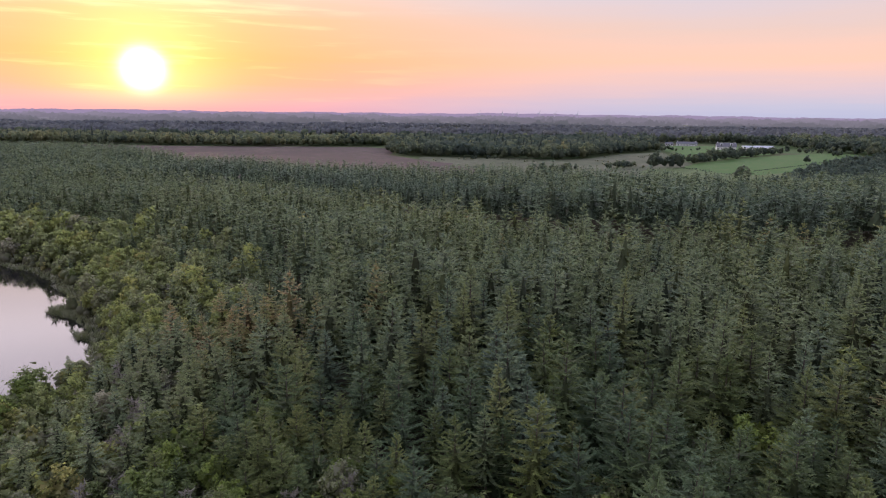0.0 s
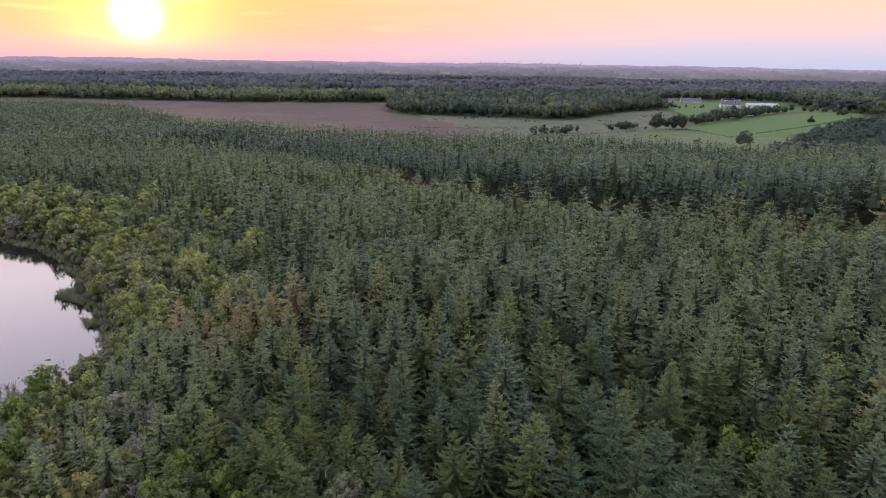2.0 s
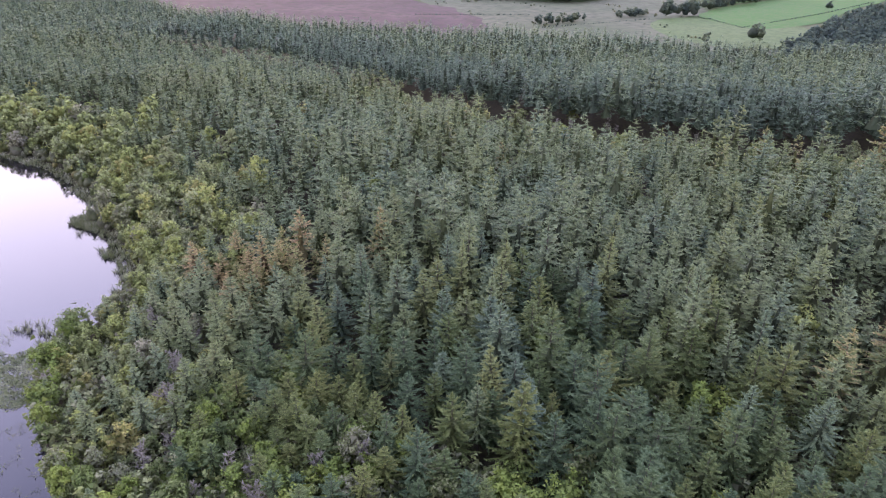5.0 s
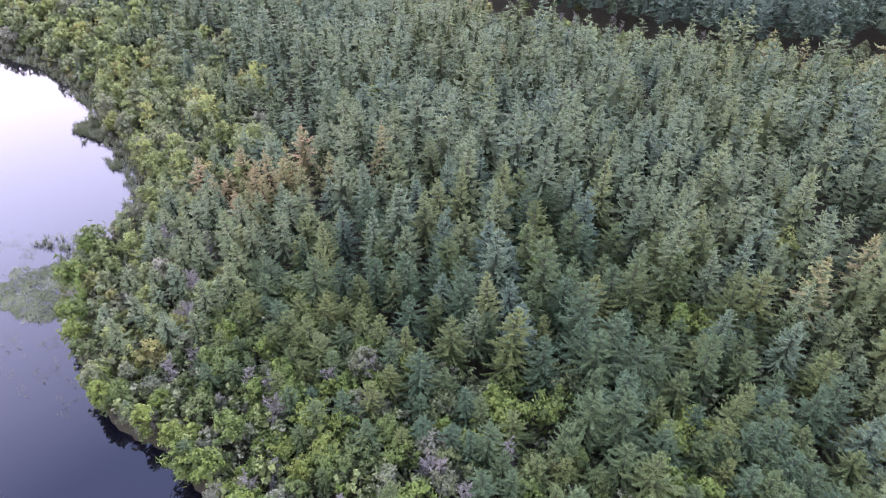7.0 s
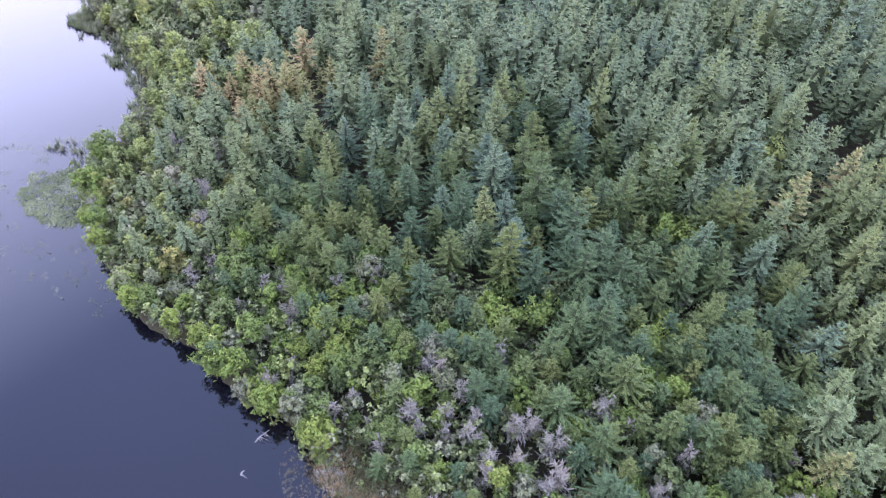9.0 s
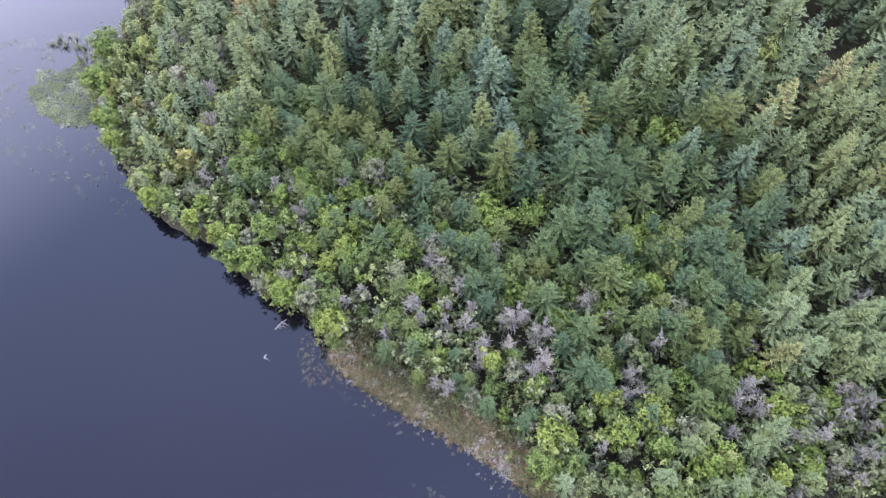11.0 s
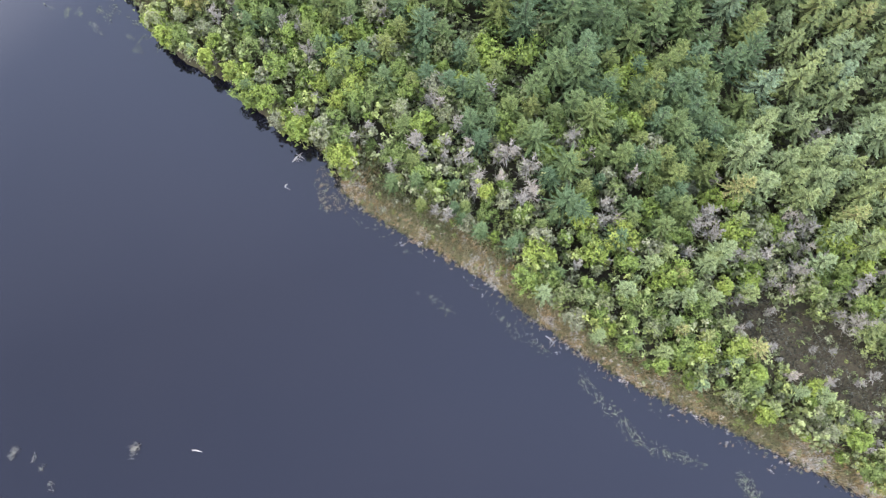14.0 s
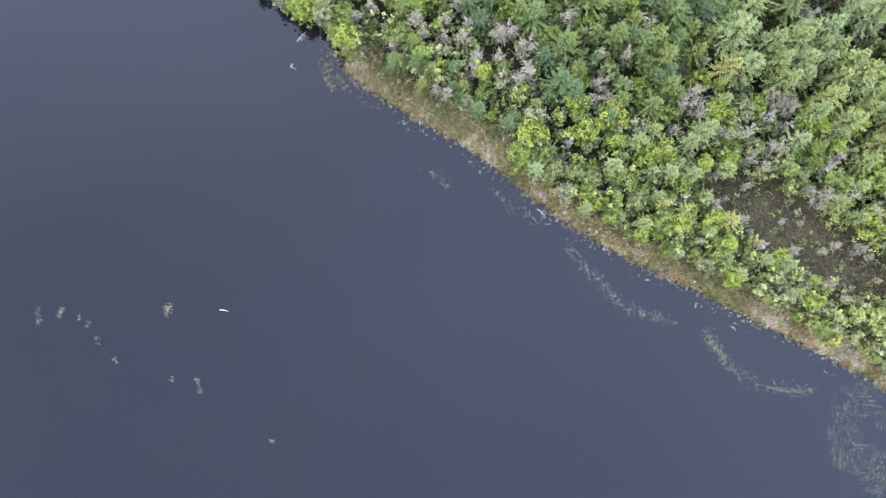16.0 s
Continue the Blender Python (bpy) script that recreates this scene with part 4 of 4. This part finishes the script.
    for a, b, n, s in lines:
        for k in range(n):
            u = (k + RNG.uniform(0, 1)) / n
            pts.append((a[0] + (b[0] - a[0]) * u + RNG.normal(0, 3), a[1] + (b[1] - a[1]) * u + RNG.normal(0, 3)))
            size.append(1.3 * s * RNG.uniform(0.75, 1.2))
    pts = np.array(pts)
    scatter("hedge", BROAD_FAR, np.column_stack([pts, land_height(pts)]), np.array(size), RNG.uniform(0.1, 0.6, len(pts)), MAT_FAR,
            "loose hedge of dark green trees and bushes", "hedge")
    # ditches overgrown with rushes
    q = []
    for a, b in (((182, 491), (191, 438)), ((191, 438), (282, 519)), ((282, 519), (385, 622)), ((60, 420), (140, 470)), ((-20, 470), (60, 480))):
        n = int(math.dist(a, b) / 1.6)
        u = np.linspace(0, 1, n)[:, None]
        q.append(np.array(a) * (1 - u) + np.array(b) * u + RNG.normal(0, 0.5, (n, 2)))
    q = np.concatenate(q)
    scatter("ditch_rushes", SHRUB, np.column_stack([q, land_height(q)]), RNG.uniform(0.12, 0.26, len(q)), RNG.uniform(0, 0.3, len(q)), MAT_FAR,
            "dark line of rushes along a field ditch", "rushes")


build_far_woods()


# ---- shore plants ----
def build_shore_plants():
    tufts = [tuft_arrays(200 + s, 12, 0.75, 0.6, 0.042) for s in range(6)]
    low = [tuft_arrays(220 + s, 7, 0.35, 0.35, 0.05) for s in range(5)]
    mats = [tuft_arrays(240 + s, 10, 0.14, 0.55, 0.06) for s in range(5)]
    pads = [tuft_arrays(260 + s, 16, 0.14, 0.65, 0.10) for s in range(5)]
    p = jitter_grid(-18, 80, -45, 36, 0.29, 0.5)
    d = shore_distance(p)
    edge = np.where(p[:, 0] < 12, 6.2, 4.4) + 1.3 * waves(p, 9) + 2.0 * np.clip((p[:, 0] - 52) / 8, 0, 1)
    m = (d > -1.7 + 1.3 * waves(p, 2.3)) & (d < edge) & (RNG.uniform(size=len(p)) < np.clip(0.42 + d / 1.7, 0.08, 1))
    m |= (np.hypot((p[:, 0] + 15.5) / 3.6, (p[:, 1] - 29.0) / 4.2) + 0.3 * waves(p, 1.4) < 1) & (d > -3.6) & (RNG.uniform(size=len(p)) < 0.4)
    p, d = p[m], d[m]
    tint = np.clip(0.40 + 0.5 * waves(p, 4.1) + 0.3 * waves(p, 1.5, 3.0) + RNG.normal(0, 0.36, len(p)) + 0.3 * (waves(p, 1.3, 5.0) > 0.45) - 0.09 * d + 0.35 * np.clip((p[:, 0] - 50) / 10, 0, 1) * (d < 3), 0, 1)
    tint = np.where((p[:, 0] < -11) & (d < 0.3), tint * 0.45, tint)
    scatter("sedge_fringe", tufts, np.column_stack([p, np.maximum(land_height(p, d), -0.05)]), RNG.uniform(0.5, 1.1, len(p)) * np.clip(0.75 + d / 3, 0.5, 1), tint, MAT_SEDGE,
            "fringe of dry ochre sedge and reeds along the water", "reeds")
    p = jitter_grid(-18, 80, -45, 36, 0.75, 0.5)
    d = shore_distance(p)
    p = p[(d > 0.5) & (d < 3.6 + waves(p, 4.0)) & (waves(p, 6.3, 1.7) + 0.5 * waves(p, 1.7) > 0.25) & (p[:, 0] > -16) & (p[:, 1] < 29)]
    scatter("sedge_fringe", pads, np.column_stack([p, np.maximum(land_height(p), 0.0) + 0.35]), RNG.uniform(0.2, 0.55, len(p)), RNG.uniform(0.6, 1.0, len(p)), MAT_SEDGE,
            "patches of bleached flattened reeds along the water", "reeds")
    p = jitter_grid(-18, 80, -45, 36, 1.1, 0.5)
    d = shore_distance(p)
    m = (d > 0.9) & (d < 7) & (RNG.uniform(size=len(p)) < np.clip(0.14 + 0.14 * d, 0, 0.8)) & ((p[:, 1] < 28.5) | (d > 4))
    p = p[m & (p[:, 0] > -16)]
    scatter("bank_bushes", BUSH, np.column_stack([p, land_height(p)]), RNG.uniform(0.08, 0.3, len(p)), RNG.uniform(0.0, 0.8, len(p)), MAT_BROAD,
            "scattered low green bushes on the straw-coloured bank", "bushes")
    # loose lines of plants that stand in the water off the shore
    arcs = [[(42.4, -10.9), (43.6, -13.5), (45, -15.6), (50.3, -19.5), (55.6, -20.5), (59.1, -19.9)], [(20.3, 1.6), (25.6, -2.7), (29.1, -7.1), (37.9, -9.6)],
            [(-1, 13.6), (2.7, 10.6)], [(9, 11), (16, 5)], [(-17.5, 30), (-16, 26)]]
    pts = []
    for arc, n in zip(arcs, (520, 420, 50, 90, 60)):
        a = np.array(arc)
        s = np.sort(RNG.uniform(0, len(a) - 1.001, n))
        i = s.astype(int)
        q = a[i] + (a[i + 1] - a[i]) * (s - i)[:, None] + RNG.normal(0, 0.5, (n, 2)) + 0.5 * np.column_stack([waves(a[i] + s[:, None], 0.9), waves(a[i] + s[:, None], 1.3)])
        pts.append(q)
    q = jitter_grid(-16, 78, -45, 32, 0.7, 0.5)
    d = shore_distance(q)
    pts.append(q[(d > -2.6) & (d < 0.3) & (waves(q, 3.1, 2.0) + 0.25 * d > -0.25) & (RNG.uniform(size=len(q)) < 0.55)])
    p = np.concatenate(pts)
    scatter("water_plants", mats + low[:3], np.column_stack([p, np.full(len(p), -0.02)]), RNG.uniform(0.16, 0.5, len(p)), RNG.uniform(0.15, 0.9, len(p)), MAT_MARSH,
            "loose lines of pale water plants breaking the surface", "water plants")
    # marsh in the cove and the fen
    mat_edge = np.array([(-68, 73.5), (-67.6, 79.2), (-63.6, 80), (-57.5, 82), (-54, 76), (-53.5, 69), (-56.5, 67.4), (-61.1, 68.0), (-66, 70.8)])
    spray_edge = np.array([(-76, 82), (-70, 80), (-66, 68), (-55, 66), (-48.5, 62), (-41, 51), (-43, 49), (-57, 56), (-68, 62), (-78, 70)])
    ring = np.array([(-80, 83.5), (-75.7, 85.4), (-71.6, 86), (-67.9, 84.2), (-66.8, 81.3)])
    stems = np.array([(-66.5, 86.5), (-62.5, 86.3), (-59.3, 80.9)])
    p = np.concatenate([jitter_grid(-86, -40, 46, 96, 0.5, 0.5), jitter_grid(56, 92, -60, -14, 0.33, 0.5)])
    d = shore_distance(p)
    fen = (p[:, 0] > 61.5 + 1.5 * waves(p, 3.0)) & (d > -14) & (waves(p, 2.5, 1) + 0.5 * waves(p, 0.9, 3) > 0.0 + 0.03 * d) & (p[:, 1] < -17)
    thin = inside(spray_edge, p) & (waves(p, 1.7, 4) + 0.5 * waves(p, 0.7, 1) > 0.35)
    arc = (edge_distance(ring, p, False) < 1.0 + 0.7 * waves(p, 2.0)) | ((edge_distance(ring, p, False) < 4) & (waves(p, 1.1, 2) > 0.75))
    p = p[(d < 1.0) & (fen | thin | arc)]
    scatter("marsh_plants", mats + low[:1], np.column_stack([p, np.full(len(p), -0.04)]), np.where(p[:, 0] > 0, RNG.uniform(0.25, 0.7, len(p)), RNG.uniform(0.4, 1.0, len(p))), np.clip(0.35 + 0.3 * waves(p, 1.8) + RNG.normal(0, 0.2, len(p)), 0, 1), MAT_MARSH,
            "patchy green marsh plants standing in shallow water", "marsh plants")
    p = jitter_grid(-74, -46, 62, 90, 0.38, 0.5)
    d = shore_distance(p)
    off = edge_distance(mat_edge, p) * np.where(inside(mat_edge, p), 1, -1)
    p = p[(d < 1.0) & (off + 0.8 * waves(p, 1.6) + 0.4 * waves(p, 0.6, 2.0) > 0)]
    scatter("marsh_plants", pads + low, np.column_stack([p, np.full(len(p), -0.03)]), RNG.uniform(0.6, 1.3, len(p)), np.clip(0.3 + 0.3 * waves(p, 2.4) + RNG.normal(0, 0.2, len(p)), 0, 1), MAT_MARSH,
            "dense green mat of marsh plants off the cove shore", "marsh plants")
    # thin reeds: in the cove, on the spit and along the far shore
    p = jitter_grid(-130, -44, 60, 182, 0.6, 0.5)
    d = shore_distance(p)
    spit = np.hypot(((p[:, 0] + 75) * 0.94 - (p[:, 1] - 126.5) * 0.34) / 6.5, ((p[:, 0] + 75) * 0.34 + (p[:, 1] - 126.5) * 0.94) / 2.6) + 0.25 * waves(p, 2.0) < 1
    shore = (d > -1.6 + 1.2 * waves(p, 5)) & (d < 1.6) & (p[:, 1] > 90) & (RNG.uniform(size=len(p)) < 0.7)
    cove = (edge_distance(stems, p, False) < 1.6) & (RNG.uniform(size=len(p)) < 0.25)
    snag = (d > -3.5) & (d < 0) & (p[:, 1] > 96) & (p[:, 1] < 122) & (waves(p, 2.6, 1.0) > 0.45)
    p = np.concatenate([p[spit | shore | cove | snag], p[spit] + 0.25, p[spit] - (0.2, -0.2)])
    scatter("reed_bed", tufts, np.column_stack([p, np.full(len(p), -0.03)]), RNG.uniform(0.8, 1.9, len(p)), RNG.uniform(0, 1, len(p)), MAT_MARSH,
            "thin olive reeds standing along the far shore", "reeds")
    # low heath in the clearing
    p = jitter_grid(36, 80, -12, 22, 0.42, 0.5)
    p = p[in_clearing(p) & (waves(p, 1.7, 3.0) > -0.5)]
    scatter("low_heath", low, np.column_stack([p, land_height(p)]), RNG.uniform(0.5, 1.4, len(p)), np.clip(RNG.normal(0.55, 0.3, len(p)), 0, 1), MAT_HEATHER,
            "low grey-brown heather tufts in a peaty clearing", "heather")
    p = jitter_grid(36, 82, -14, 24, 1.6, 0.5)
    p = p[in_clearing(p) & (RNG.uniform(size=len(p)) < 0.85)]
    scatter("clearing_scrub", BUSH, np.column_stack([p, land_height(p)]), RNG.uniform(0.08, 0.34, len(p)), RNG.uniform(0.0, 0.9, len(p)), MAT_BROAD,
            "scattered low bushes in a peaty clearing", "bushes")
    p = RNG.uniform((-10, 330), (235, 690), (2200, 2))
    p = p[inside(np.array(SCRUB, float), p) & (waves(p, 18, 1.0) > 0.45)]
    scatter("pasture_scrub", SHRUB, np.column_stack([p, land_height(p)]), RNG.uniform(0.15, 0.42, len(p)), RNG.uniform(0.3, 1, len(p)), MAT_FAR,
            "scattered low bushes on rough pasture", "bushes")


build_shore_plants()


def reed_clump(x, y, blades, height, spread, seed):
    rng = np.random.default_rng(seed)
    V, F, T, base = [], [], [], 0
    for k in range(max(3, blades // 5)):
        v, f, tip = tuft_arrays(seed * 20 + k, 9, height * rng.uniform(0.5, 1.0), 0.3 + 0.22 * spread, 0.022)
        away = rng.normal(0, 0.34 * spread, 2) * (0.7, 1.2)
        V.append(v + (away[0], away[1], 0)), F.append(f + base), T.append(tip)
        base += len(v)
    ob = new("reed_clump", mesh_from("reed_clump", np.concatenate(V), np.concatenate(F), MAT_MARSH_ONE, {"tip": np.concatenate(T)}))
    ob.matrix_basis = pose(x, y, -0.05)
    tagged(ob, "small pale clump of reeds rising from the lake", "reeds", "reed clumps in the lake")


for n, (x, y, blades, height, spread) in enumerate((
        (-40.1, -8.2, 60, 1.1, 1.5), (-56.2, -8.7, 40, 0.9, 1.0), (-59.7, -9.6, 36, 0.8, 1.1), (-53.5, -9.5, 10, 0.5, 0.6), (-52.2, -10.8, 12, 0.6, 0.7),
        (-50.7, -13.1, 16, 0.6, 0.7), (-48.0, -15.9, 18, 0.8, 0.9), (-39.4, -18.6, 8, 0.4, 0.5), (-35.6, -19.0, 20, 0.7, 0.9), (-35.0, -20.6, 14, 0.5, 0.7),
        (-24.3, -28.3, 18, 0.7, 0.8))):
    reed_clump(x, y, blades, height, spread, 300 + n)


def drift_branch(x, y, turn, length, forks, seed):
    rng = np.random.default_rng(seed)
    b = Build()
    b.tube([(-length / 2, 0, -0.05), (0, 0.08, 0.12), (length / 2, -0.05, 0.02)], [0.10, 0.12, 0.05], 6)
    for k in range(forks):
        x0 = rng.uniform(-0.35, 0.45) * length
        e = np.array((x0 + rng.uniform(-0.4, 0.6), rng.choice((-1, 1)) * rng.uniform(0.5, 1.2), rng.uniform(0.0, 0.5)))
        b.tube([(x0, 0, 0.08), e], [0.06, 0.02], 5)
    v, f, tip = b.arrays()
    ob = new("drift_branch", mesh_from("drift_branch", v, f, MAT_WOOD, smooth=True))
    ob.matrix_basis = pose(x, y, 0.0, 0, 0, turn)
    tagged(ob, "bleached fallen branch lying in the shallow water", "branch", "fallen branches in the water")


drift_branch(-32.0, -8.5, -6, 1.5, 0, 1)
drift_branch(-21.1, 34.0, 50, 2.4, 7, 2)
drift_branch(-22.4, 29.5, 70, 0.7, 1, 3)
drift_branch(16.5, 7.2, -40, 1.8, 4, 4)


# ---- houses ----
def gable_house(x, y, turn, width, depth, eaves, ridge, windows, roof_mat, name, label, chimneys=2, dormer=False):
    root = new(name)
    root.matrix_basis = pose(x, y, float(land_height(np.array([(x, y)]))[0]) - 0.1, 0, 0, turn)
    tagged(root, label, "house", "far houses")
    bm = bmesh.new()
    w, d = width / 2, depth / 2
    pts = [(-w, -d, 0), (w, -d, 0), (w, d, 0), (-w, d, 0), (-w, -d, eaves), (w, -d, eaves), (w, d, eaves), (-w, d, eaves), (-w, 0, ridge), (w, 0, ridge)]
    v = [bm.verts.new(p) for p in pts]
    for q in ((0, 1, 5, 4), (2, 3, 7, 6), (1, 2, 6, 9, 5), (3, 0, 4, 8, 7), (3, 2, 1, 0), (4, 5, 9, 8), (6, 7, 8, 9)):
        bm.faces.new([v[i] for i in q])
    wall = part("wall", bm, MAT_WHITE, root)
    slope = (ridge - eaves) / d
    bm = bmesh.new()
    o, th = 0.5, 0.22
    prof = [(-d - o, eaves - o * slope + 0.05), (0, ridge + 0.05), (d + o, eaves - o * slope + 0.05), (d + o, eaves - o * slope + 0.05 + th), (0, ridge + 0.05 + th), (-d - o, eaves - o * slope + 0.05 + th)]
    left = [bm.verts.new((-w - o, a, b)) for a, b in prof]
    right = [bm.verts.new((w + o, a, b)) for a, b in prof]
    for i in range(6):
        j = (i + 1) % 6
        bm.faces.new((left[i], left[j], right[j], right[i]))
    bm.faces.new((left[0], left[5], left[4], left[1])), bm.faces.new((left[1], left[4], left[3], left[2]))
    bm.faces.new((right[1], right[4], right[5], right[0])), bm.faces.new((right[2], right[3], right[4], right[1]))
    roof = part("roof", bm, roof_mat, root)
    for k in range(chimneys):
        bm = bmesh.new()
        cx = (-1 if k == 0 else 1) * (w - 1.0)
        box(bm, cx - 0.5, -0.4, ridge - 0.6, cx + 0.5, 0.4, ridge + 1.3)
        part("chimney", bm, MAT_WHITE, roof)
    for k in range(windows):
        cx = -w + width * (k + 0.5) / windows
        bm = bmesh.new()
        door = k == windows // 2
        box(bm, cx - 0.6, -d - 0.06, 0.1 if door else 1.0, cx + 0.6, -d + 0.1, 2.2)
        part("door" if door else "window", bm, MAT_DARK, root)
    if dormer:
        for cx in (-w * 0.5, w * 0.5):
            bm = bmesh.new()
            box(bm, cx - 1.1, -d * 0.75, eaves + 0.3, cx + 1.1, -d * 0.1, ridge - 0.3)
            part("dormer", bm, MAT_WHITE, roof)
            bm = bmesh.new()
            box(bm, cx - 0.7, -d * 0.75 - 0.06, eaves + 0.8, cx + 0.7, -d * 0.75 + 0.05, ridge - 0.7)
            part("window", bm, MAT_DARK, root)


gable_house(317, 856, -8, 25, 8, 2.9, 5.6, 7, MAT_ROOF, "bungalow", "long white bungalow with a grey pitched roof")
gable_house(296, 862, -8, 9, 7, 2.6, 4.6, 3, MAT_ROOF, "bungalow", "small white outbuilding beside a bungalow", 0)
gable_house(329, 764, -14, 21, 9, 4.2, 8.4, 6, MAT_ROOF, "farmhouse", "white storey-and-a-half farmhouse with dormers", 2, True)
gable_house(356, 760, -14, 18, 11, 3.4, 5.2, 3, MAT_SHEET, "farm_shed", "low white farm shed with a pale roof", 0)
gable_house(377, 772, -14, 20, 11, 3.2, 5.0, 3, MAT_SHEET, "farm_shed", "long low white farm shed with a pale roof", 0)
for x, y in FAR_HOUSES:
    gable_house(x, y, (x * 7) % 40 - 20, 20, 9, 5.0, 9.0, 4, MAT_ROOF, "far_house", "small white house among distant trees", 2)


def wind_turbine(x, y, turn, height):
    root = new("wind_turbine")
    root.matrix_basis = pose(x, y, 0, 0, 0, turn)
    tagged(root, "slim pale wind turbine on the far horizon", "wind turbine", "wind turbines on the horizon")
    b = Build()
    b.tube([(0, 0, 0), (0, 0, height)], [2.2, 1.3], 10)
    v, f, tip = b.arrays()
    part_mesh("tower", mesh_from("tower", v, f, MAT_STEEL, smooth=True), root)
    bm = bmesh.new()
    box(bm, -1.8, -4, height - 1.8, 1.8, 5, height + 1.8)
    part("nacelle", bm, MAT_STEEL, root)
    for k in range(3):
        a = radians(20 + 120 * k)
        u, s = Vector((math.sin(a), 0, math.cos(a))), Vector((math.cos(a), 0, -math.sin(a)))
        c = Vector((0, -5, height))
        bm = bmesh.new()
        ring = [[bm.verts.new(c + u * r + s * (sx * w) + Vector((0, sy * 0.5, 0))) for sx, sy in ((-1, 0), (0, -1), (1, 0), (0, 1))] for r, w in ((0, 1.2), (height * 0.12, 1.8), (height * 0.55, 0.4))]
        for r0, r1 in zip(ring, ring[1:]):
            for i in range(4):
                bm.faces.new((r0[i], r0[(i + 1) % 4], r1[(i + 1) % 4], r1[i]))
        bm.faces.new(ring[0]), bm.faces.new(ring[-1][::-1])
        part("blade", bm, MAT_STEEL, root)


for x, y, turn, height in ((250, 4600, 10, 44), (420, 4700, -20, 42), (520, 4650, 15, 43), (680, 4700, 0, 46), (800, 4750, 30, 42), (930, 4600, -10, 42)):
    wind_turbine(x, y, turn, height)


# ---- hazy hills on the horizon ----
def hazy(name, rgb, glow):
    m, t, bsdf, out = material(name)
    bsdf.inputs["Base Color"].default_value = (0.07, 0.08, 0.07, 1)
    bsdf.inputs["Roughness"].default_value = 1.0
    # haze is put in as emission: the strip glows by itself
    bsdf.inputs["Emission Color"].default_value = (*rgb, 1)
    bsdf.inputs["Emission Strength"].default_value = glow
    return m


def build_backdrop(r, low, high, jag, seed, mat, label):
    """A ridge of treetops or hills far beyond the fields."""
    rng = np.random.default_rng(seed)
    n = 1800
    a = np.linspace(-0.95, 0.95, n)
    wave = np.clip(0.5 + 0.28 * np.sin(a * 9 + seed * 2.1) + 0.25 * np.sin(a * 23 + 2 * seed) + 0.2 * np.sin(a * 71 + seed) + 0.14 * np.sin(a * 190 + 3 * seed), 0, 1)
    h = low + (high - low) * wave + np.repeat(rng.normal(0, jag, n // 3), 3) + rng.normal(0, jag * 0.6, n)
    v = np.concatenate([np.column_stack([np.sin(a) * r, np.cos(a) * r, np.full(n, -2.0)]), np.column_stack([np.sin(a) * r, np.cos(a) * r, h])])
    i = np.arange(n - 1)
    f = np.stack([i, i + 1, i + n + 1, i + n], 1)
    ob = new("backdrop", mesh_from("backdrop", v, f, mat, smooth=True))
    tagged(ob, label, "backdrop", kind="structure")


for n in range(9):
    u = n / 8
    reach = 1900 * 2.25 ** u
    # emission colours, paler and bluer with distance to imitate hazy air
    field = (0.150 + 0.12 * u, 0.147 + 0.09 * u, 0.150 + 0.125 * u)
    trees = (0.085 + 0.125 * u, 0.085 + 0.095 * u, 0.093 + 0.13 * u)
    build_backdrop(reach, 3.5, 5.0 + 4 * u, 0.15, n + 1, hazy("glowing_far_field", field, 1.0), "hazy strip of far open fields")
    build_backdrop(reach + 25, -7 + 15 * u, 19 + 15 * u, 2.6 - 0.6 * u, n + 21, hazy("glowing_treeline", trees, 1.0), "hazy line of distant trees across flat country")
build_backdrop(4930, 34, 44, 0.8, 9, hazy("glowing_hills", (0.27, 0.21, 0.31), 1.0), "low hazy lilac hills along the horizon")
